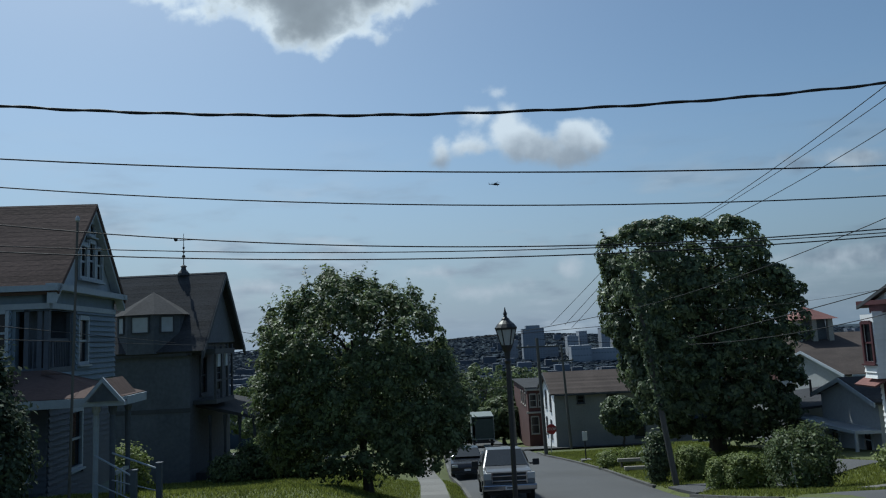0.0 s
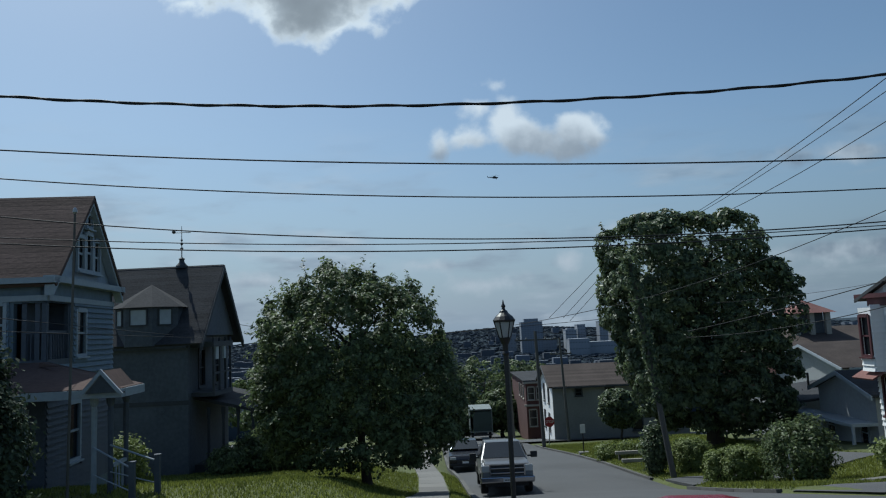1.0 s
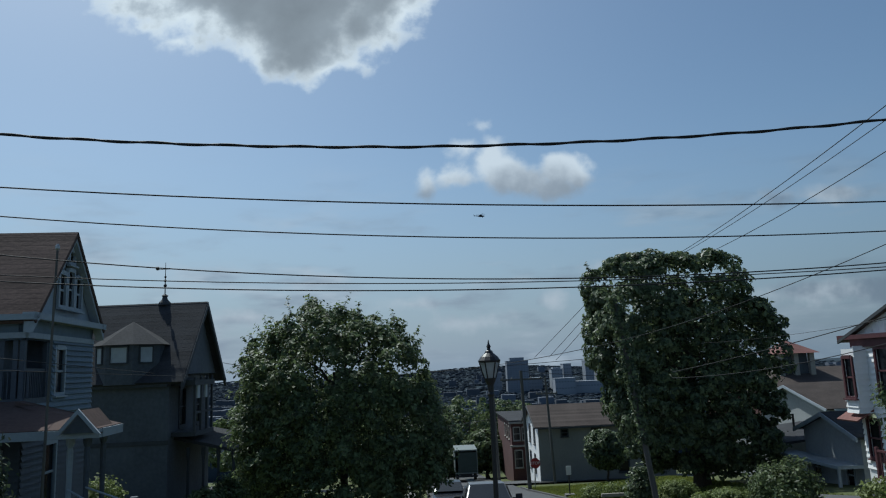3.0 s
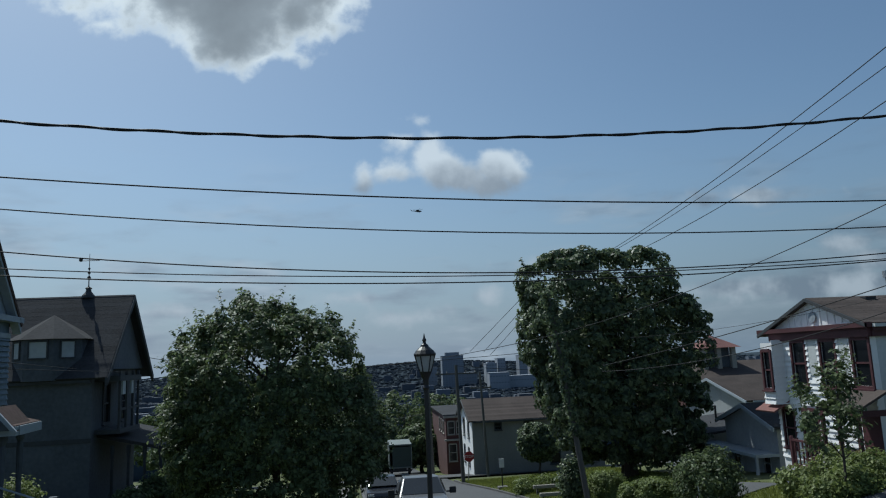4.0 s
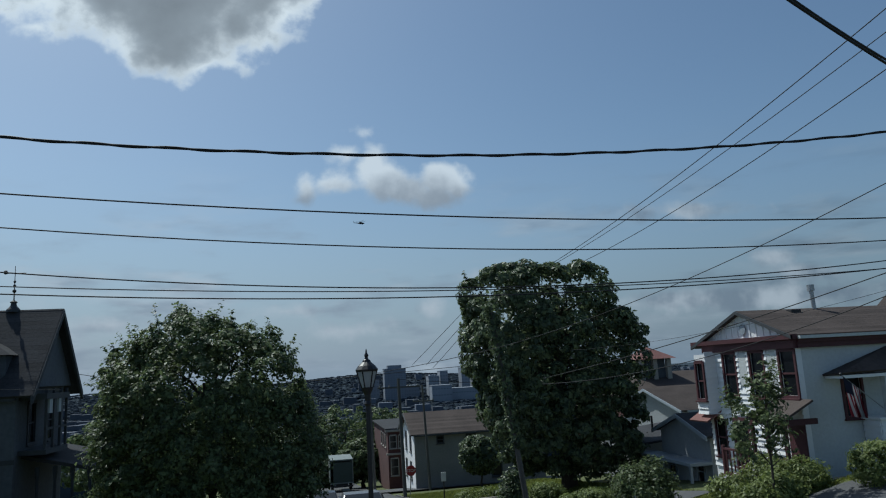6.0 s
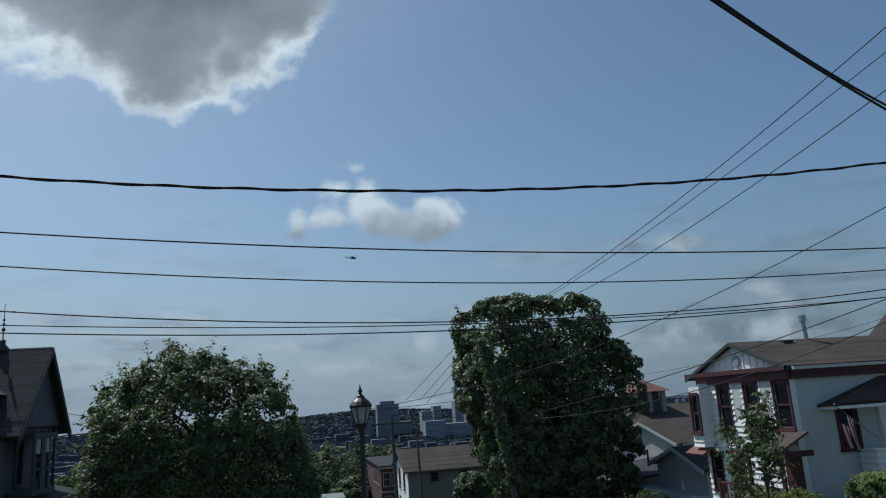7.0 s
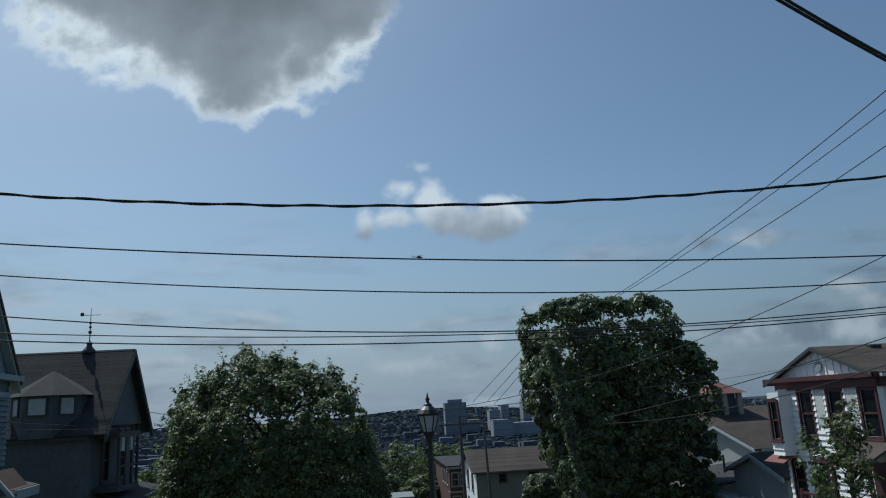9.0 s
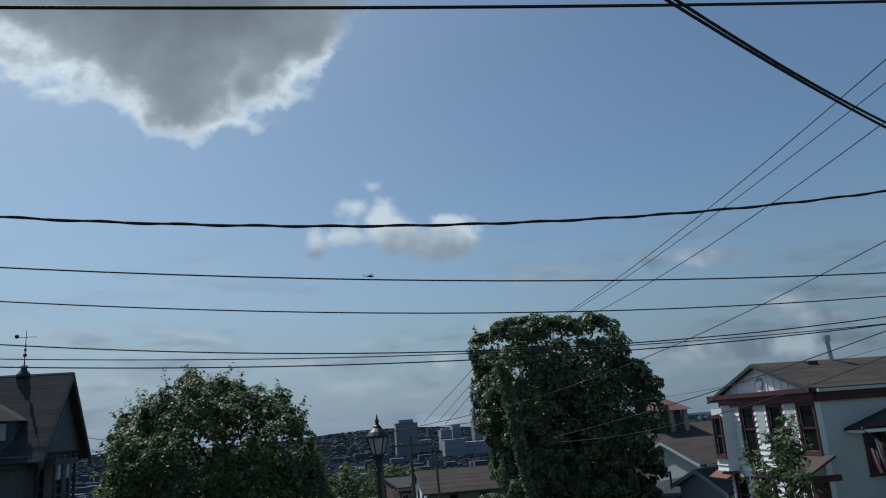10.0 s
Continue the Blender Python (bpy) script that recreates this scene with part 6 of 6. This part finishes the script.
wg(tube(bmesh.new(), (21.5, 43, -1.4), (21.5, 43, -0.2), 0.07, 0.07, 8), "flue", M_BLACK_METAL)

ch = thing("church_hall", (46.4, 86, -9), "brown-roofed hall with a square stone cupola", "hall")


def wc(bm, n, mat, parent=ch):
    bmesh.ops.translate(bm, verts=bm.verts, vec=(-48, -86, 9))
    return part(n, bm, mat, parent)


wc(boxes((38, 60, 79, 95, -11, -1.0)), "wall", M_BRICK)
bm = bmesh.new()
v = [bm.verts.new(p) for p in ((37.4, 78.4, -1.0), (60.6, 78.4, -1.0), (60.6, 95.6, -1.0), (37.4, 95.6, -1.0), (44, 87, 1.6), (54, 87, 1.6))]
for f in ((0, 1, 5, 4), (1, 2, 5), (2, 3, 4, 5), (3, 0, 4), (3, 2, 1, 0)):
    bm.faces.new([v[i] for i in f])
wc(bm, "roof", M_BROWN_ROOF)
cup = wc(boxes((42.9, 47.0, 84.2, 88.2, -0.8, 0.7)), "cupola", M_STONE)
for cx_, cy_ in ((43.1, 84.4), (46.8, 84.4), (43.1, 88.0), (46.8, 88.0), (44.9, 84.4), (43.1, 86.2)):
    wc(boxes((cx_ - 0.28, cx_ + 0.28, cy_ - 0.28, cy_ + 0.28, 0.7, 3.3)), "cupola_pier", M_STONE, cup)
wc(boxes((43.4, 46.5, 84.7, 87.7, 0.7, 3.3)), "cupola_louvre", M_DARK, cup)
bm = bmesh.new()
v = [bm.verts.new(p) for p in ((42.3, 83.6, 3.3), (47.6, 83.6, 3.3), (47.6, 88.8, 3.3), (42.3, 88.8, 3.3), (44.95, 86.2, 4.9))]
for f in ((0, 1, 4), (1, 2, 4), (2, 3, 4), (3, 0, 4), (3, 2, 1, 0)):
    bm.faces.new([v[i] for i in f])
wc(bm, "cupola_roof", M_TERRACOTTA, cup)
wc(tube(bmesh.new(), (44.95, 86.2, 4.8), (44.95, 86.2, 5.9), 0.12, 0.04, 6), "finial", M_BLACK_METAL, cup)

# ------------------------------------------------------------------ flag at the white house
POLE_FOOT, POLE_TIP = Vector((18.15, 20.2, 1.45)), Vector((16.0, 19.3, 2.62))
fl = thing("flag", POLE_FOOT, "striped flag hanging limp from a slanting porch pole", "flag")
part("pole", tube(bmesh.new(), (0, 0, 0), POLE_TIP - POLE_FOOT, 0.018, 0.014, 8), M_STEEL, fl)
part("finial", lathe(bmesh.new(), ((0.015, -0.03), (0.04, 0.0), (0.04, 0.03), (0.01, 0.06)), 8, POLE_TIP - POLE_FOOT), M_BLACK_METAL, fl)


def cloth(s0, s1, h0, h1):
    """A strip of hanging cloth: shares along the pole from its tip and of the drop below it, in folds."""
    bm = bmesh.new()
    rows = []
    for j in range(13):
        h = h0 + (h1 - h0) * j / 12
        row = []
        for i in range(4):
            s = s0 + (s1 - s0) * i / 3
            hang = POLE_TIP.lerp(POLE_FOOT, 0.03 + 0.38 * s) - POLE_FOOT
            pull = 0.22 * h * (0.8 - s)
            row.append(bm.verts.new(hang + Vector((0.10 * h + pull * 0.4, 0.09 * h * math.sin(s * 15 + h * 2.2) - 0.03, -1.22 * h * (1 - 0.28 * s) - 0.01))))
        rows.append(row)
    for a, b in zip(rows, rows[1:]):
        for i in range(3):
            bm.faces.new((a[i], a[i + 1], b[i + 1], b[i]))
    bmesh.ops.solidify(bm, geom=bm.faces[:], thickness=0.004)
    return bm


for k in range(13):
    part("stripe", cloth(k / 13, (k + 1) / 13, 0.0 if k >= 7 else 0.4, 1.0), M_FLAG_RED if k % 2 == 0 else M_FLAG_WHITE, fl)
part("canton", cloth(0, 7 / 13, 0.0, 0.4), M_FLAG_BLUE, fl)

# ------------------------------------------------------------------ helicopter
he = thing("helicopter", (80.6, 1000, 216), "dark military-looking helicopter in flight", "helicopter")
bm = bmesh.new()
bmesh.ops.create_uvsphere(bm, u_segments=16, v_segments=10, radius=1, matrix=Matrix.Diagonal((5.2, 1.3, 1.25, 1)))
for v in bm.verts:
    if v.co.x < -1:
        v.co.z += 0.12 * (-v.co.x - 1)
part("fuselage", bm, M_HELI, he)
part("tail_boom", tube(bmesh.new(), (-3.5, 0, 0.4), (-9.6, 0, 0.9), 0.75, 0.3, 10), M_HELI, he)
part("engine_housing", soft_box(-2.5, 1.6, -0.9, 0.9, 0.9, 1.9, 0.25), M_HELI, he)
part("tail_fin", prism(bmesh.new(), ((-9.0, 0.7), (-10.0, 0.8), (-10.9, 3.0), (-10.2, 3.0)), "y", -0.12, 0.12), M_HELI, he)
part("tail_plane", boxes((-10.2, -9.2, -2.0, 2.0, 0.7, 0.85)), M_HELI, he)
mr = part("main_rotor", tube(bmesh.new(), (-0.3, 0, 1.8), (-0.3, 0, 2.6), 0.25, 0.2, 8), M_HELI, he)
for a in (25, 115, 205, 295):
    c, s = math.cos(radians(a)), math.sin(radians(a))
    bm = boxes((0.3, 8.0, -0.28, 0.28, -0.05, 0.05))
    bmesh.ops.transform(bm, matrix=Matrix.Translation((-0.3, 0, 2.6)) @ Matrix.Rotation(radians(-7), 4, "Y") @ Matrix.Rotation(radians(a), 4, "Z"), verts=bm.verts)
    part("blade", bm, M_HELI, mr)
for s in (-1.1, 1.1):
    bm = bmesh.new()
    tube(bm, (2.0, s * 0.8, -0.9), (2.2, s * 1.2, -1.7), 0.12, 0.1, 6)
    bmesh.ops.create_uvsphere(bm, u_segments=8, v_segments=6, radius=0.4, matrix=Matrix.Translation((2.2, s * 1.2, -1.8)))
    part("landing_gear", bm, M_HELI, he)

# ------------------------------------------------------------------ the far side of the valley
def tower(x0, x1, y, z1, mat, storeys, crown=0.0, deep=26):
    z0 = ground((x0 + x1) / 2, y) - 3
    t = thing("tower_block", ((x0 + x1) / 2, y, z0), "distant grey concrete tower block above the trees", "tower block", "far tower blocks")
    hw, h = (x1 - x0) / 2, z1 - z0
    part("wall", boxes((-hw, hw, 0, deep, 0, h)), mat, t)
    part("roof", boxes((-hw - 0.4, hw + 0.4, -0.4, deep + 0.4, h, h + 0.8)), mat, t)
    if crown:
        part("plant_room", boxes((-hw * 0.65, hw * 0.65, deep * 0.2, deep * 0.8, h + 0.8, h + crown)), mat, t)
    cols = max(2, int(hw * 2 / 4.5))
    me = None
    for k in range(storeys):
        z = h * (k + 0.4) / storeys
        for c in range(cols):
            if me is None:
                bm = boxes((-1.3, 1.3, -0.15, 0.05, 0, min(1.7, h / storeys * 0.5)))
                me = bpy.data.meshes.new("window")
                bm.to_mesh(me)
                bm.free()
                me.materials.append(M_TOWER_GLASS)
            piece("window", me, t, (-hw + hw * 2 * (c + 0.5) / cols, 0, z))


tower(126, 162, 1190, 8, M_TOWER, 16, 6)
tower(166, 190, 1230, -22, M_TOWER, 4)
tower(205, 224, 1220, -8, M_TOWER_PALE, 7, 3)
tower(229, 243, 1240, 0, M_TOWER_PALE, 8)
tower(259, 273, 1200, 4, M_TOWER, 12)
tower(281, 312, 1210, 3, M_TOWER, 12)
tower(193, 225, 1120, -22, M_TOWER_PALE, 3)
tower(196, 300, 1130, -28, M_TOWER_PALE, 2)
tower(316, 345, 1230, -6, M_TOWER, 7)
tower(100, 122, 1240, -10, M_TOWER, 5)
tower(-700, -660, 1300, -14, M_TOWER_PALE, 5)
tower(905, 940, 1250, -6, M_TOWER, 7)
tower(800, 850, 1300, -12, M_TOWER_PALE, 4)


def lumps(name, count, pick, label, mat, flat=0.75, fine=2):
    """Many far tree crowns, too small to tell apart, in one mesh."""
    bm = bmesh.new()
    bmesh.ops.create_icosphere(bm, subdivisions=fine, radius=1.0)
    bv = np.array([v.co[:] for v in bm.verts])
    bf = np.array([[v.index for v in f.verts] for f in bm.faces])
    bm.free()
    vs, fs = [], []
    for k in range(count):
        x, y, r = pick()
        z = ground(x, y)
        rough = 1 + rng.normal(0, 0.1 if fine == 1 else 0.17, len(bv))[:, None]
        vs.append(bv * rough * np.array((r, r, r * flat)) * rng.uniform(0.8, 1.25) + np.array((x, y, z + r * 0.45)))
        fs.append(bf + k * len(bv))
    ob = raw(name, np.concatenate(vs).tolist(), np.concatenate(fs).tolist(), mat)
    ob.data.polygons.foreach_set("use_smooth", [True] * len(ob.data.polygons))
    return tagged(ob, label, "woods", kind="stuff")


def pick_near():
    y = rng.uniform(125, 420)
    return rng.uniform(-0.8, 0.95) * y, y, rng.uniform(2.8, 5.5)


def pick_far():
    y = 420 + 1250 * rng.uniform(0, 1) ** 0.7
    return rng.uniform(-0.75, 0.95) * y, y, rng.uniform(2.6, 5.2)


lumps("valley_woods", 3200, pick_near, "dense treetops in the valley, tinted blue for haze", M_HAZY_WOOD)
lumps("hill_woods", 36000, pick_far, "distant woods on the far hill, tinted blue for haze", M_HAZY_WOOD, 0.22, 1)


def town():
    """Roofs and walls of a far town, too small to tell apart."""
    bm = bmesh.new()
    rnd = random.Random(5)
    for k in range(420):
        y = rnd.uniform(500, 1500)
        x = rnd.uniform(-0.7, 0.9) * y
        z = ground(x, y)
        a, b, h = rnd.uniform(4, 11), rnd.uniform(4, 9), rnd.uniform(7, 13)
        box(bm, x - a, x + a, y - b, y + b, z - 2, z + h)
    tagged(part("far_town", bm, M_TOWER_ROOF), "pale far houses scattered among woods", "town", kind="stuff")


town()

# ------------------------------------------------------------------ grass
def grass(name, label, count, zone, tall):
    pts = []
    while len(pts) < count:
        x, y = zone()
        pts.append((x, y, ground(x, y)))
    c = np.array(pts)
    lean = rng.normal(0, 0.35, (count, 2))
    h = tall * rng.uniform(0.5, 1.3, count)
    a = rng.uniform(0, math.tau, count)
    d = np.stack([np.cos(a), np.sin(a), np.zeros(count)], 1) * 0.018
    tip = c + np.stack([lean[:, 0] * h, lean[:, 1] * h, h], 1)
    v = np.stack([c - d, c + d, tip], 1).reshape(-1, 3)
    ob = raw(name, v.tolist(), (np.arange(count * 3).reshape(-1, 3)).tolist(), M_GRASS)
    return tagged(ob, label, "grass", kind="stuff")


def lawn_zone():
    while True:
        x, y = random.uniform(-16, 0.6), random.uniform(14, 36)
        e = left_edge(y)
        if x < e - 2.05 or e - 0.85 < x < e - 0.15:
            return x, y


def verge_zone():
    while True:
        x, y = random.uniform(6.9, 16), random.uniform(18.6, 56)
        if x > right_edge(y) + 0.2 and not (26.1 < y < 29.7 and x < 15.6) and not (19.3 < y < 20.5 and x > 11.1):
            return x, y


grass("lawn_grass", "sunlit mown lawn grass", 90000, lawn_zone, 0.09)
grass("verge_grass", "green grass on the verge and bank", 70000, verge_zone, 0.11)
